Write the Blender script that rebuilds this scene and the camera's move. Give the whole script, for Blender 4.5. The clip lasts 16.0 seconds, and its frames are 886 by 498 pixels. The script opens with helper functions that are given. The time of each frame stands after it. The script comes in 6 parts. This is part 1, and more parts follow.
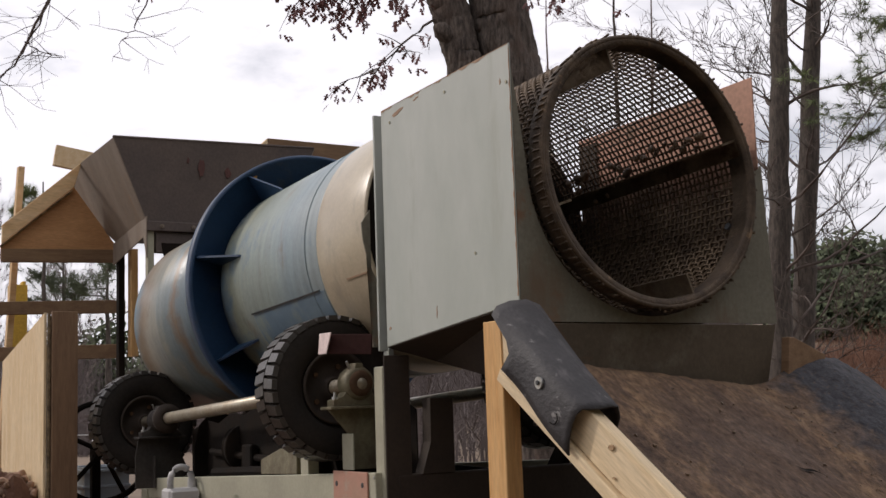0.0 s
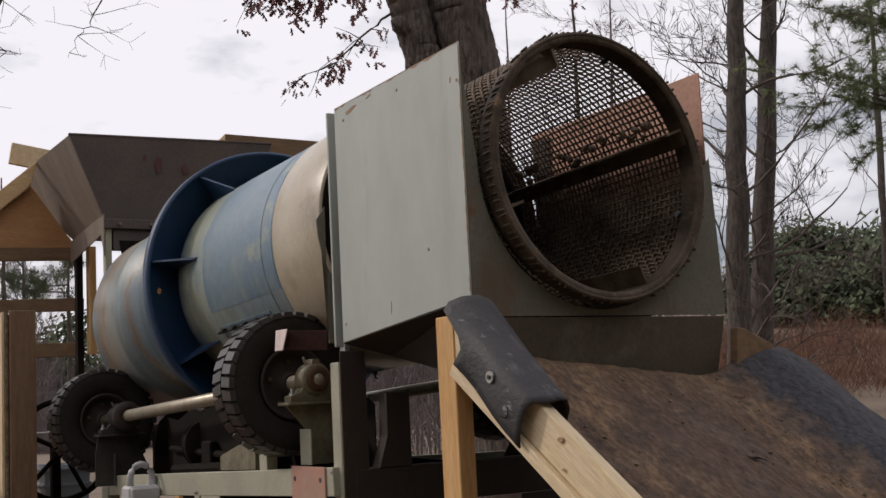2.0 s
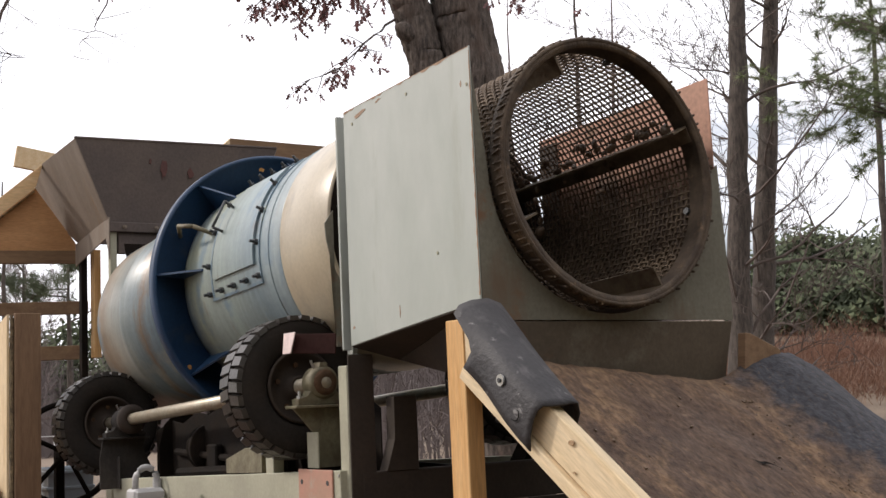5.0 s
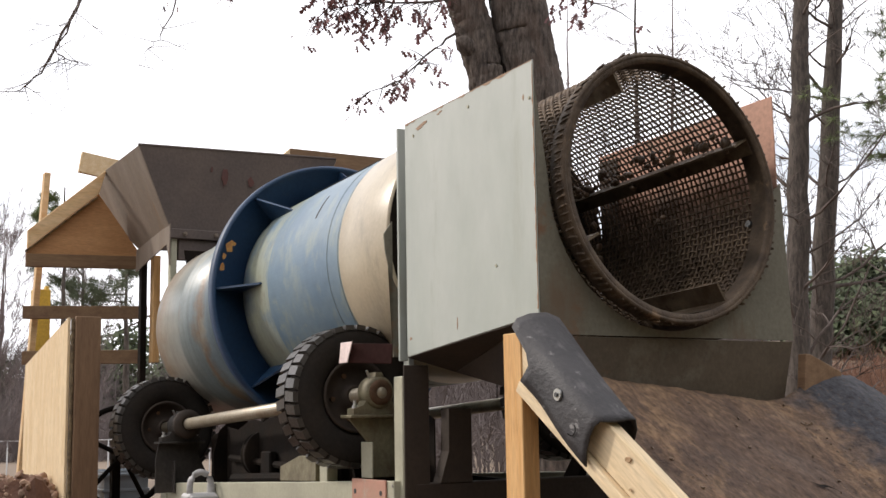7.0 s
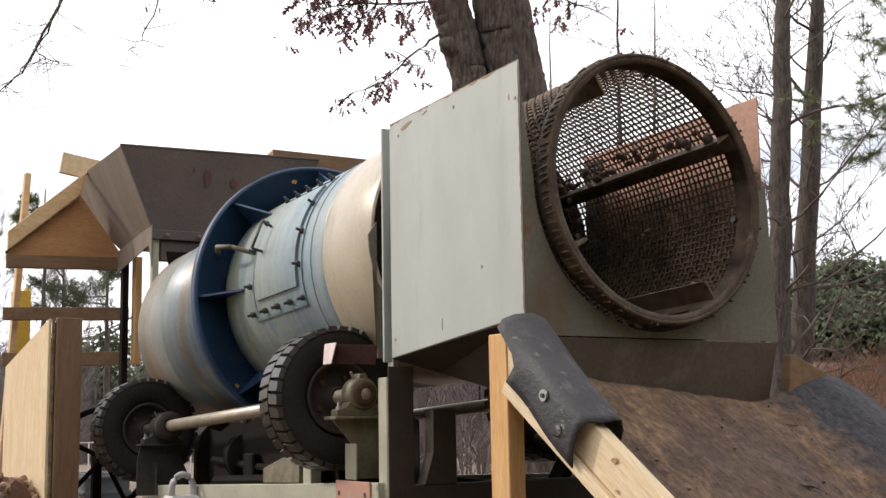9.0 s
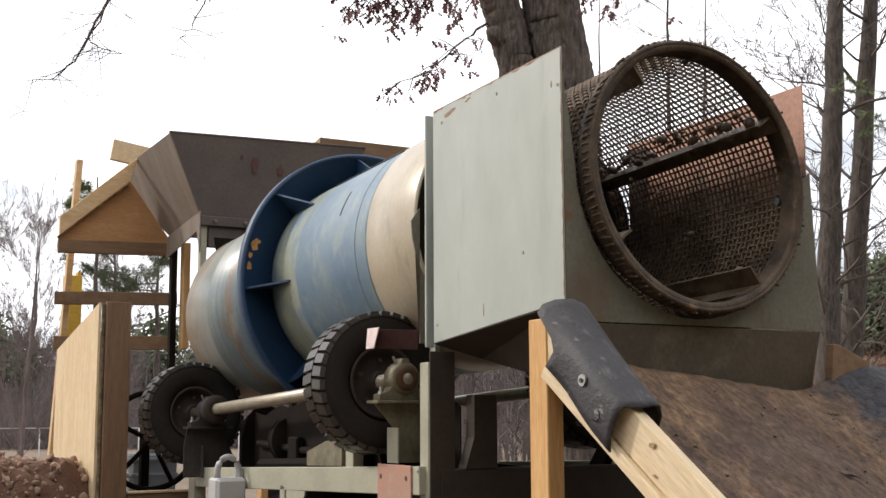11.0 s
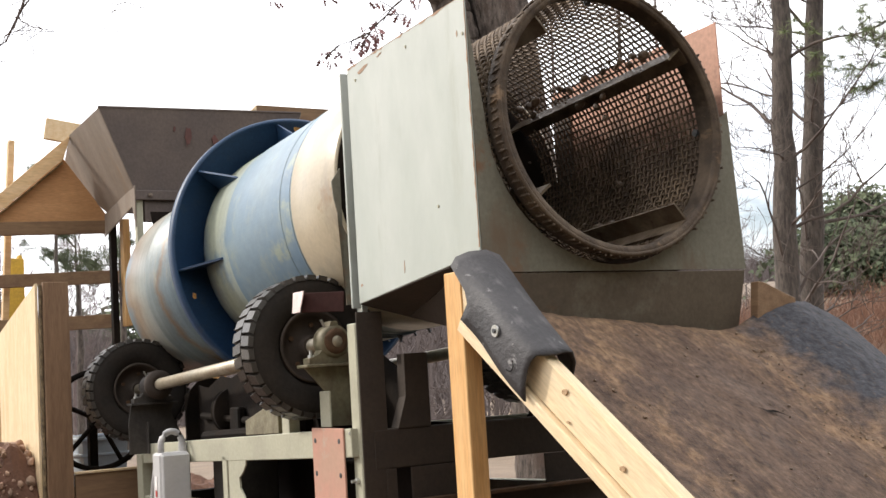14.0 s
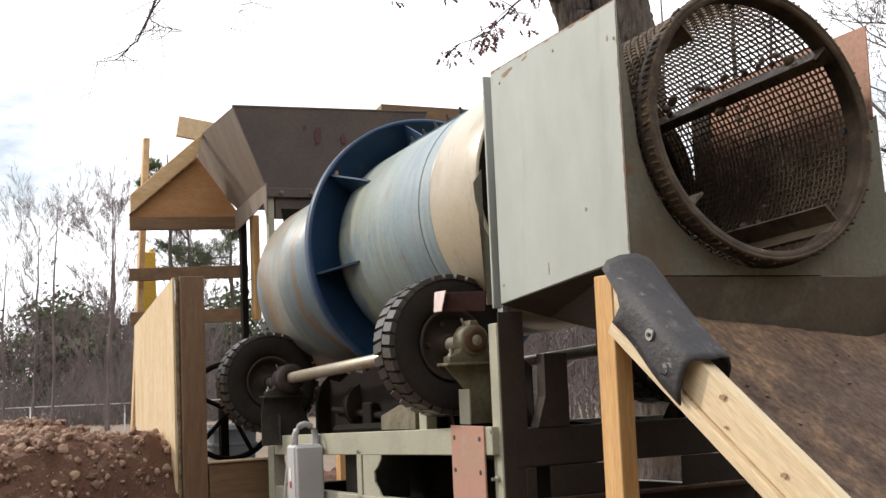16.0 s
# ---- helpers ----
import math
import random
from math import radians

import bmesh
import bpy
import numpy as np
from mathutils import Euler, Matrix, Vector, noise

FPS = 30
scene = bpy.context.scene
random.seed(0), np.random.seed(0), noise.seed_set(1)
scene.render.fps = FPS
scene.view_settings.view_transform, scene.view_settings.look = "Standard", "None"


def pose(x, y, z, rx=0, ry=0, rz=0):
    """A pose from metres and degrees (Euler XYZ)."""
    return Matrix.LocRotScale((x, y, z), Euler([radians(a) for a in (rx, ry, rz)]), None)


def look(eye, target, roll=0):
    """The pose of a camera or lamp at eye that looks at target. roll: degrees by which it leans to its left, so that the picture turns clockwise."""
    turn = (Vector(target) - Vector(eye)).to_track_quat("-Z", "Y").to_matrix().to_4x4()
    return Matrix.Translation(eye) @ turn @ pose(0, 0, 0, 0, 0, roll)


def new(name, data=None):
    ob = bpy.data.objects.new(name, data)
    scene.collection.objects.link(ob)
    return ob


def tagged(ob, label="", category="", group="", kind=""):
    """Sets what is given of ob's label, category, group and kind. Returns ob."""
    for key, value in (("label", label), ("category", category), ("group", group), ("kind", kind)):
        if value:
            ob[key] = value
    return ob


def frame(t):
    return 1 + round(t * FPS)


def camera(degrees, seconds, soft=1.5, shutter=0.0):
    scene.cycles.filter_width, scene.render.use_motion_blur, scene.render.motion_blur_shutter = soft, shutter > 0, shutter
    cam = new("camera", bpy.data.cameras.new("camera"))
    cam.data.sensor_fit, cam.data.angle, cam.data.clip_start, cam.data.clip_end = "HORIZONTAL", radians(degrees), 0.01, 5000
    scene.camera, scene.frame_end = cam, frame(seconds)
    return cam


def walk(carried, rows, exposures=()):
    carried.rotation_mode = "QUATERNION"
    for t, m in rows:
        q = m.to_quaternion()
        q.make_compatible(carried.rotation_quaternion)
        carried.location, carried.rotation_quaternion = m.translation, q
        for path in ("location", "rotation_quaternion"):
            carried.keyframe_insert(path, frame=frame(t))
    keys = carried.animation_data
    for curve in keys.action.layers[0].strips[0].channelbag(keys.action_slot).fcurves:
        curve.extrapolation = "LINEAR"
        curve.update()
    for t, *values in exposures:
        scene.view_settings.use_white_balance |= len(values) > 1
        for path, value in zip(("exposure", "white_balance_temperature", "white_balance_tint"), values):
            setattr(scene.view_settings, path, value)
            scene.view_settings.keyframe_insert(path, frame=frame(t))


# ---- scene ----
cam = camera(40.2, 16.0)
METRES, EYE, TILT, LEAN, TURN = 0.96, 1.4, 7.5, 0.0, 0.0
ROWS = [
    (0.0, 0.0, 0.0, 0.0, -0.0, -0.0, 2.0),
    (0.5, -0.0086, -0.012, 0.0096, 0.27, 1.04, 1.67),
    (1.0, 0.0005, -0.0425, 0.0181, 0.47, 1.44, 1.74),
    (1.5, 0.0249, -0.0536, 0.0199, -0.33, 0.76, 2.04),
    (2.0, 0.0399, -0.0499, 0.0174, -1.69, -0.5, 2.68),
    (2.5, 0.0324, -0.0525, 0.0211, -1.9, -0.92, 2.92),
    (3.0, 0.0197, -0.0517, 0.0156, -1.96, -0.45, 2.91),
    (3.5, 0.0138, -0.0468, 0.0116, -1.56, -0.53, 2.97),
    (6.0, -0.0104, -0.0651, 0.0092, -1.75, 0.21, 2.0),
    (6.5, -0.0169, -0.0596, 0.0084, 0.14, 0.43, 2.1),
    (7.0, -0.0151, -0.0643, 0.0038, 0.81, 0.55, 1.08),
    (7.5, -0.006, -0.0694, 0.0077, 0.58, 0.2, 1.6),
    (8.0, -0.0108, -0.0722, 0.0072, 0.36, 0.26, 0.49),
    (8.5, -0.0174, -0.0622, 0.0044, -0.08, 0.54, 0.2),
    (9.0, -0.0257, -0.0451, -0.0029, -0.04, 0.65, 1.02),
    (9.5, -0.0245, -0.0459, -0.0004, 1.36, 0.57, 1.81),
    (12.0, 0.0696, -0.09, -0.0422, 2.29, -0.65, 0.28),
    (12.5, 0.2381, -0.0553, -0.0523, 2.12, -2.59, 1.34),
    (13.0, 0.3521, 0.0004, -0.0597, 4.17, -3.36, 2.33),
    (13.5, 0.3133, 0.0106, -0.0492, 4.77, -3.18, 3.24),
    (14.0, 0.1813, -0.013, -0.0573, 0.79, -1.49, 3.73),
    (14.5, 0.1135, -0.0405, -0.0507, 0.99, -1.93, 2.99),
    (15.0, 0.0918, -0.0554, -0.0454, 4.81, -2.09, 2.58),
    (15.5, 0.0576, -0.0697, -0.0366, 6.3, -2.0, 2.22),
    (16.0, 0.0211, -0.08, -0.0245, 5.52, -1.42, 3.16),
]
walk(cam, [(t, pose(0, 0, EYE, TILT, LEAN, TURN) @ pose(METRES * x, METRES * y, METRES * z, 90 + pitch, roll, yaw)) for t, x, y, z, yaw, pitch, roll in ROWS], exposures=[(0.0, -0.72, 6500, 16), (0.5, -1.00, 6500, 16), (1.5, -1.05, 6500, 16), (2.5, -0.75, 6500, 16), (3.5, -0.75, 6500, 16), (6.0, 0.20, 6500, 13), (7.0, -0.03, 6500, 13), (9.5, -0.03, 6500, 13), (12.0, -0.05, 6500, 11), (12.5, 0.35, 6500, 11), (13.0, 0.55, 6500, 11), (13.5, 0.62, 6500, 11), (14.0, 0.50, 6500, 11), (14.5, 0.42, 6500, 11), (15.5, 0.22, 6500, 11), (16.0, 0.10, 6500, 11)])

# world: veiled winter sun behind thin cloud
SUN_FROM = Vector((-0.80, 0.22, 0.56)).normalized()
world = bpy.data.worlds.new("sky")
scene.world = world
world.use_nodes = True
wn, wl = world.node_tree.nodes, world.node_tree.links
wn.clear()
w_out, w_bg = wn.new("ShaderNodeOutputWorld"), wn.new("ShaderNodeBackground")
w_sky, w_mix, w_ramp = wn.new("ShaderNodeTexSky"), wn.new("ShaderNodeMix"), wn.new("ShaderNodeValToRGB")
w_noise, w_co, w_map = wn.new("ShaderNodeTexNoise"), wn.new("ShaderNodeTexCoord"), wn.new("ShaderNodeMapping")
w_sky.sky_type, w_sky.sun_disc = "NISHITA", False
w_sky.sun_elevation, w_sky.sun_rotation = math.asin(SUN_FROM.z), math.atan2(SUN_FROM.x, SUN_FROM.y)
w_map.inputs["Scale"].default_value = (1.6, 1.6, 4.0)
w_noise.inputs["Scale"].default_value, w_noise.inputs["Detail"].default_value = 1.7, 9.0
w_noise.inputs["Roughness"].default_value = 0.58
w_ramp.color_ramp.elements[0].position, w_ramp.color_ramp.elements[1].position = 0.25, 0.46
w_mix.data_type = "RGBA"
w_mix.inputs["B"].default_value = (19.5, 19.7, 20.3, 1)
wl.new(w_co.outputs["Generated"], w_map.inputs["Vector"])
wl.new(w_map.outputs["Vector"], w_noise.inputs["Vector"])
w_sep, w_thin = wn.new("ShaderNodeSeparateXYZ"), wn.new("ShaderNodeMath")
w_thin.operation = "MULTIPLY_ADD"  # the cloud veil thins towards the horizon
w_thin.inputs[1].default_value = 0.7
wl.new(w_co.outputs["Generated"], w_sep.inputs["Vector"])
wl.new(w_sep.outputs["Z"], w_thin.inputs[0])
w_base = wn.new("ShaderNodeMath")
w_base.operation = "SUBTRACT"
w_base.inputs[1].default_value = 0.21
wl.new(w_noise.outputs["Fac"], w_base.inputs[0])
wl.new(w_base.outputs[0], w_thin.inputs[2])
wl.new(w_thin.outputs[0], w_ramp.inputs["Fac"])
wl.new(w_ramp.outputs["Color"], w_mix.inputs["Factor"])
wl.new(w_sky.outputs["Color"], w_mix.inputs["A"])
wl.new(w_mix.outputs["Result"], w_bg.inputs["Color"])
w_bg.inputs["Strength"].default_value = 0.085
wl.new(w_bg.outputs["Background"], w_out.inputs["Surface"])
sun_data = bpy.data.lights.new("sun", "SUN")
sun_data.energy, sun_data.angle, sun_data.color = 2.2, radians(5), (1.0, 0.93, 0.82)
sun = new("sun", sun_data)
sun.matrix_world = look(SUN_FROM * 60, (0, 0, 0))


# ---- materials ----
def mat(name, a, b, scale=6.0, rough=0.7, metal=0.0, bump=0.15, wear=None, wear_at=0.62, wear_scale=3.0, stretch=(1, 1, 1), fine=60.0, vary=0.0, bump_scale=None, spec=0.5, coat=0.0, grain=0.2, tilt=0.0, stain=None, splash=None):
    """Two-tone surface with grain, optional third wear colour, relief, and a per-object tone shift."""
    m = bpy.data.materials.new(name)
    m.use_nodes = True
    n, l = m.node_tree.nodes, m.node_tree.links
    p = n["Principled BSDF"]
    co, mp = n.new("ShaderNodeTexCoord"), n.new("ShaderNodeMapping")
    mp.vector_type = "TEXTURE"
    mp.inputs["Scale"].default_value = tuple(1 / v for v in stretch)
    mp.inputs["Rotation"].default_value = (0, radians(tilt), 0)
    l.new(co.outputs["Object"], mp.inputs["Vector"])

    def noise_node(s, detail=6, r=0.6):
        t = n.new("ShaderNodeTexNoise")
        t.inputs["Scale"].default_value, t.inputs["Detail"].default_value, t.inputs["Roughness"].default_value = s, detail, r
        l.new(mp.outputs["Vector"], t.inputs["Vector"])
        return t

    def mixer(fac, x, y, kind="MIX"):
        q = n.new("ShaderNodeMix")
        q.data_type, q.blend_type = "RGBA", kind
        for key, v in (("Factor", fac), ("A", x), ("B", y)):
            if isinstance(v, (int, float)):
                q.inputs[key].default_value = v
            elif isinstance(v, tuple):
                q.inputs[key].default_value = (*v, 1)
            else:
                l.new(v, q.inputs[key])
        return q.outputs["Result"]

    def ramp(src, lo, hi):
        q = n.new("ShaderNodeMapRange")
        q.inputs["From Min"].default_value, q.inputs["From Max"].default_value = lo, hi
        l.new(src, q.inputs["Value"])
        return q.outputs["Result"]

    big, small = noise_node(scale), noise_node(fine, 4)
    colour = mixer(ramp(big.outputs["Fac"], 0.35, 0.65), a, b)
    grey = ramp(small.outputs["Fac"], 0.25, 0.75)
    tone = n.new("ShaderNodeMapRange")
    tone.inputs["To Min"].default_value, tone.inputs["To Max"].default_value = 1 - grain, 1 + grain * 0.9
    l.new(grey, tone.inputs["Value"])
    colour = mixer(1.0, colour, tone.outputs["Result"], "MULTIPLY")
    if wear:
        w = noise_node(wear_scale, 8, 0.68)
        colour = mixer(ramp(w.outputs["Fac"], wear_at, wear_at + 0.07), colour, wear)
    if stain:
        s_col, s_at, s_scale, s_stretch = stain
        s_map = n.new("ShaderNodeMapping")
        s_map.inputs["Scale"].default_value = s_stretch
        s_map.inputs["Location"].default_value = (3.7, 1.9, 5.3)
        l.new(co.outputs["Object"], s_map.inputs["Vector"])
        w2 = noise_node(s_scale, 10, 0.7)
        l.new(s_map.outputs["Vector"], w2.inputs["Vector"])
        colour = mixer(ramp(w2.outputs["Fac"], s_at, s_at + 0.16), colour, s_col)
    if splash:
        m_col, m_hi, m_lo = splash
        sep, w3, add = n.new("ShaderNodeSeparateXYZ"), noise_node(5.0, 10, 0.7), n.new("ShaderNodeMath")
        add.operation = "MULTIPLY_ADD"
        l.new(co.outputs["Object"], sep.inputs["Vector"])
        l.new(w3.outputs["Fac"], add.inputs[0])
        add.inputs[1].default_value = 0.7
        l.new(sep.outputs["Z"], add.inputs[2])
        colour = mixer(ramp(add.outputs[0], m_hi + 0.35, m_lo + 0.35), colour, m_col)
    if vary:
        info, vr = n.new("ShaderNodeObjectInfo"), n.new("ShaderNodeMapRange")
        vr.inputs["To Min"].default_value, vr.inputs["To Max"].default_value = 1 - vary, 1 + vary
        l.new(info.outputs["Random"], vr.inputs["Value"])
        colour = mixer(1.0, colour, vr.outputs["Result"], "MULTIPLY")
    l.new(colour, p.inputs["Base Color"])
    rr = n.new("ShaderNodeMapRange")
    rr.inputs["To Min"].default_value, rr.inputs["To Max"].default_value = max(rough - 0.12, 0.05), min(rough + 0.12, 1)
    l.new(big.outputs["Fac"], rr.inputs["Value"])
    l.new(rr.outputs["Result"], p.inputs["Roughness"])
    p.inputs["Metallic"].default_value, p.inputs["Specular IOR Level"].default_value = metal, spec
    p.inputs["Coat Weight"].default_value = coat
    if bump:
        bp = n.new("ShaderNodeBump")
        bp.inputs["Strength"].default_value, bp.inputs["Distance"].default_value = bump, 0.01
        bs = noise_node(bump_scale or fine * 0.6, 6) if bump_scale else small
        l.new(bs.outputs["Fac"], bp.inputs["Height"])
        l.new(bp.outputs["Normal"], p.inputs["Normal"])
    return m


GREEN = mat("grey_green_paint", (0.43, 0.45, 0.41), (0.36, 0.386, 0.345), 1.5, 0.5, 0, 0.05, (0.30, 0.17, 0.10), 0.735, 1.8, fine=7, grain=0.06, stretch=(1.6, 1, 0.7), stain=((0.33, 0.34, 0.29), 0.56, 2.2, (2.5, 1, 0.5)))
GREENR = mat("grey_green_frame_paint", (0.40, 0.385, 0.285), (0.325, 0.31, 0.23), 4.0, 0.6, 0, 0.06, (0.20, 0.13, 0.075), 0.66, 2.6, grain=0.09)
# these two browns hold the shade under the housing besides mud and rust
LOWERPLATE = mat("mud_stained_plate_with_shade", (0.1062, 0.0808, 0.0544), (0.0765, 0.0570, 0.0382), 3.0, 0.75, 0, 0.12, (0.12, 0.07, 0.04), 0.58, 3, stain=((0.17, 0.15, 0.11), 0.56, 3.0, (1, 1, 1)))
UNDERPLATE = mat("rust_brown_with_shade", (0.0450, 0.0300, 0.0204), (0.0300, 0.0210, 0.0150), 3.0, 0.8, 0, 0.15)
# dusty, stained green, darkened further for the shade on the end sheets
BACKPLATE = mat("dusty_green_plate_with_shade", (0.1762, 0.1650, 0.1260), (0.1387, 0.1275, 0.0960), 2.6, 0.7, 0, 0.1, (0.18, 0.10, 0.055), 0.57, 3.0, stain=((0.14, 0.10, 0.066), 0.51, 2.6, (1, 1.6, 0.7)))
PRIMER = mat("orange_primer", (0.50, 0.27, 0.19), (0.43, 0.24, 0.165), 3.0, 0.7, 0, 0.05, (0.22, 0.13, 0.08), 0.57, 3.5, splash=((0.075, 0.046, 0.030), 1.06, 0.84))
REDPLATE = mat("faded_red_primer", (0.46, 0.22, 0.16), (0.40, 0.24, 0.17), 4.0, 0.7, 0, 0.05, (0.38, 0.31, 0.24), 0.60, 3, grain=0.06)
REDSTAIN = mat("dark_red_stain", (0.10, 0.035, 0.028), (0.08, 0.035, 0.03), 20.0, 0.8, 0, 0.1)
CHIP = mat("orange_chip", (0.46, 0.24, 0.05), (0.34, 0.16, 0.05), 50.0, 0.7, 0, 0.2)
RUSTMARK = mat("surface_rust", (0.30, 0.18, 0.11), (0.36, 0.25, 0.17), 40.0, 0.8, 0, 0.1)
RUST = mat("rusty_steel", (0.13, 0.065, 0.03), (0.07, 0.04, 0.022), 9.0, 0.8, 0.2, 0.4, (0.22, 0.12, 0.055), 0.6, 8)
MUD = mat("muddy_steel", (0.1054, 0.0713, 0.0434), (0.0434, 0.0273, 0.0167), 12.0, 0.75, 0.1, 0.5, (0.20, 0.13, 0.075), 0.6, 9)
WIRE = mat("muddy_wire", (0.1360, 0.0918, 0.0544), (0.0638, 0.0399, 0.0238), 8.0, 0.62, 0.3, 0.2, fine=80)
LIFTER = mat("wet_muddy_angle_iron", (0.21, 0.165, 0.12), (0.10, 0.068, 0.043), 9.0, 0.36, 0.35, 0.25, (0.07, 0.042, 0.026), 0.58, 7.0)
DARKGREY = mat("dark_grey_steel", (0.042, 0.037, 0.033), (0.065, 0.056, 0.048), 7.0, 0.7, 0.0, 0.2, spec=0.25)
# near-black that also stands for the drum's shade on what lies below
DARK = mat("dark_greasy_steel_and_shade", (0.008, 0.0062, 0.005), (0.017, 0.0115, 0.008), 6.0, 0.85, 0.0, 0.2, spec=0.12)
PATCH = mat("dulled_blue_paint", (0.105, 0.175, 0.25), (0.17, 0.235, 0.275), 2.2, 0.42, 0.0, 0.05, (0.25, 0.29, 0.24), 0.60, 3.0, fine=20, grain=0.12, stain=((0.22, 0.265, 0.24), 0.51, 4.5, (2.0, 1, 1)))
FLANGE = mat("deep_blue_paint", (0.0114, 0.0361, 0.0855), (0.0190, 0.0522, 0.1121), 2.5, 0.45, 0, 0.06, (0.42, 0.23, 0.05), 0.73, 2.6, stain=((0.045, 0.060, 0.080), 0.56, 6.0, (1, 1, 1)))
CREAM = mat("cream_paint", (0.49, 0.42, 0.305), (0.39, 0.325, 0.23), 2.4, 0.32, 0, 0.04, (0.28, 0.17, 0.09), 0.63, 2.2, grain=0.09, stain=((0.31, 0.265, 0.20), 0.53, 3.5, (2.2, 1, 1)))
# hopper steel in two tones: shaded front and lit sides, set by colour
HOPPER = mat("brown_weathered_steel_shaded", (0.115, 0.085, 0.07), (0.085, 0.065, 0.058), 2.0, 0.7, 0.1, 0.1, (0.12, 0.045, 0.035), 0.66, 1.6)
HOPPERL = mat("stained_hopper_sheet_lit", (0.225, 0.185, 0.15), (0.175, 0.135, 0.102), 2.2, 0.65, 0.1, 0.08, (0.21, 0.135, 0.075), 0.60, 2.0, stretch=(3, 1, 0.6))
TYRE = mat("dusty_tyre_rubber", (0.0220, 0.0187, 0.0160), (0.0303, 0.0242, 0.0193), 8.0, 0.85, 0, 0.25, spec=0.2)
TREAD = mat("polished_tread_rubber", (0.0315, 0.0266, 0.0224), (0.0455, 0.0385, 0.0322), 14.0, 0.36, 0, 0.2)
RUBBER = mat("black_belt_rubber", (0.030, 0.028, 0.030), (0.055, 0.051, 0.053), 5.0, 0.62, 0, 0.35, (0.24, 0.23, 0.225), 0.625, 17.0, spec=0.4, stretch=(0.7, 1.3, 1), fine=70, stain=((0.115, 0.107, 0.107), 0.53, 9.0, (0.5, 1.6, 1)))
CHUTEBED = mat("muddy_belt_bed", (0.19, 0.122, 0.072), (0.105, 0.074, 0.052), 3.0, 0.62, 0.0, 0.6, (0.40, 0.26, 0.13), 0.60, 3.2, stretch=(0.5, 1.3, 1.0))
SHAFT = mat("worn_shaft_steel", (0.42, 0.38, 0.30), (0.34, 0.28, 0.20), 9.0, 0.4, 0.5, 0.05)
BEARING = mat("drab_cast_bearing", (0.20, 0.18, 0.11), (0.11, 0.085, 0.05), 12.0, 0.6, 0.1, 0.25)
ZINC = mat("zinc_fastener", (0.55, 0.55, 0.53), (0.42, 0.42, 0.40), 30.0, 0.35, 0.8, 0.05)
BOLTM = mat("dark_bolt_steel", (0.05, 0.055, 0.06), (0.09, 0.09, 0.09), 30.0, 0.45, 0.5, 0.05)
BOXGREY = mat("grey_plastic_enclosure", (0.50, 0.49, 0.48), (0.44, 0.43, 0.41), 4.0, 0.5, 0, 0.0, (0.25, 0.2, 0.16), 0.68, 6.0, grain=0.05)
CONDUIT = mat("grey_conduit", (0.45, 0.44, 0.43), (0.38, 0.37, 0.36), 10.0, 0.5, 0, 0.05)
TUB = mat("grey_blue_plastic", (0.40, 0.45, 0.50), (0.33, 0.38, 0.43), 4.0, 0.5, 0, 0.03, (0.22, 0.19, 0.16), 0.62, 4.0, grain=0.06)
WHITE = mat("white_label", (0.8, 0.78, 0.75), (0.7, 0.68, 0.65), 9.0, 0.5, 0, 0)
PINK = mat("faded_pink_reflector", (0.75, 0.60, 0.57), (0.70, 0.56, 0.52), 9.0, 0.5, 0, 0)
REDM = mat("red_mark", (0.45, 0.05, 0.04), (0.4, 0.05, 0.04), 9.0, 0.5, 0, 0)
MAROON = mat("maroon_flat_bar", (0.040, 0.016, 0.014), (0.030, 0.013, 0.011), 9.0, 0.8, 0, 0.1, spec=0.1)
YELLOW = mat("yellow_steel", (0.62, 0.40, 0.05), (0.5, 0.32, 0.05), 5.0, 0.5, 0, 0.05)


def wood(name, a, b, stretch, knots=(0.20, 0.10, 0.04), tilt=0.0):
    return mat(name, a, b, 7.0, 0.75, 0, 0.12, knots, 0.73, 6.0, stretch=stretch, fine=45, vary=0.08, tilt=tilt)


PINE_Z = wood("pine_lumber_upright", (0.64, 0.39, 0.17), (0.54, 0.29, 0.10), (4, 4, 0.35))
PINE_H = wood("pine_lumber_lengthwise", (0.68, 0.53, 0.34), (0.60, 0.43, 0.24), (0.35, 4, 4))
PINE_SLOPE = wood("pine_lumber_sloping", (0.70, 0.56, 0.37), (0.64, 0.49, 0.30), (0.3, 2.6, 2.6), (0.45, 0.28, 0.13), 34.6)
PINE_Y = wood("pine_lumber_across", (0.62, 0.44, 0.25), (0.54, 0.34, 0.16), (4, 0.4, 2))
BROWNB = wood("brown_stained_board", (0.20, 0.115, 0.06), (0.15, 0.085, 0.045), (4, 4, 0.4))
BROWNH = wood("brown_stained_rail", (0.20, 0.12, 0.06), (0.15, 0.085, 0.045), (4, 0.4, 4))
# far chute boards: brown in place of pale pine, holding their shade
BROWNX = wood("brown_board_shade_in_colour", (0.26, 0.16, 0.09), (0.19, 0.11, 0.06), (0.4, 4, 4))
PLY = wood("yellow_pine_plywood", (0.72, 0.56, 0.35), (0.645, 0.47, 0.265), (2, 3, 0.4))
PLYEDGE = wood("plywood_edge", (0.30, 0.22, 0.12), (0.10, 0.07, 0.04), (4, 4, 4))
# browner copy of the plywood: shade and warm bounce are in the colour
PLYUNDER = wood("plywood_shade_in_colour", (0.52, 0.28, 0.125), (0.44, 0.225, 0.095), (3, 0.5, 3))
KNOT = mat("dark_pine_knot", (0.46, 0.31, 0.17), (0.26, 0.15, 0.075), 90.0, 0.7, 0, 0.05)
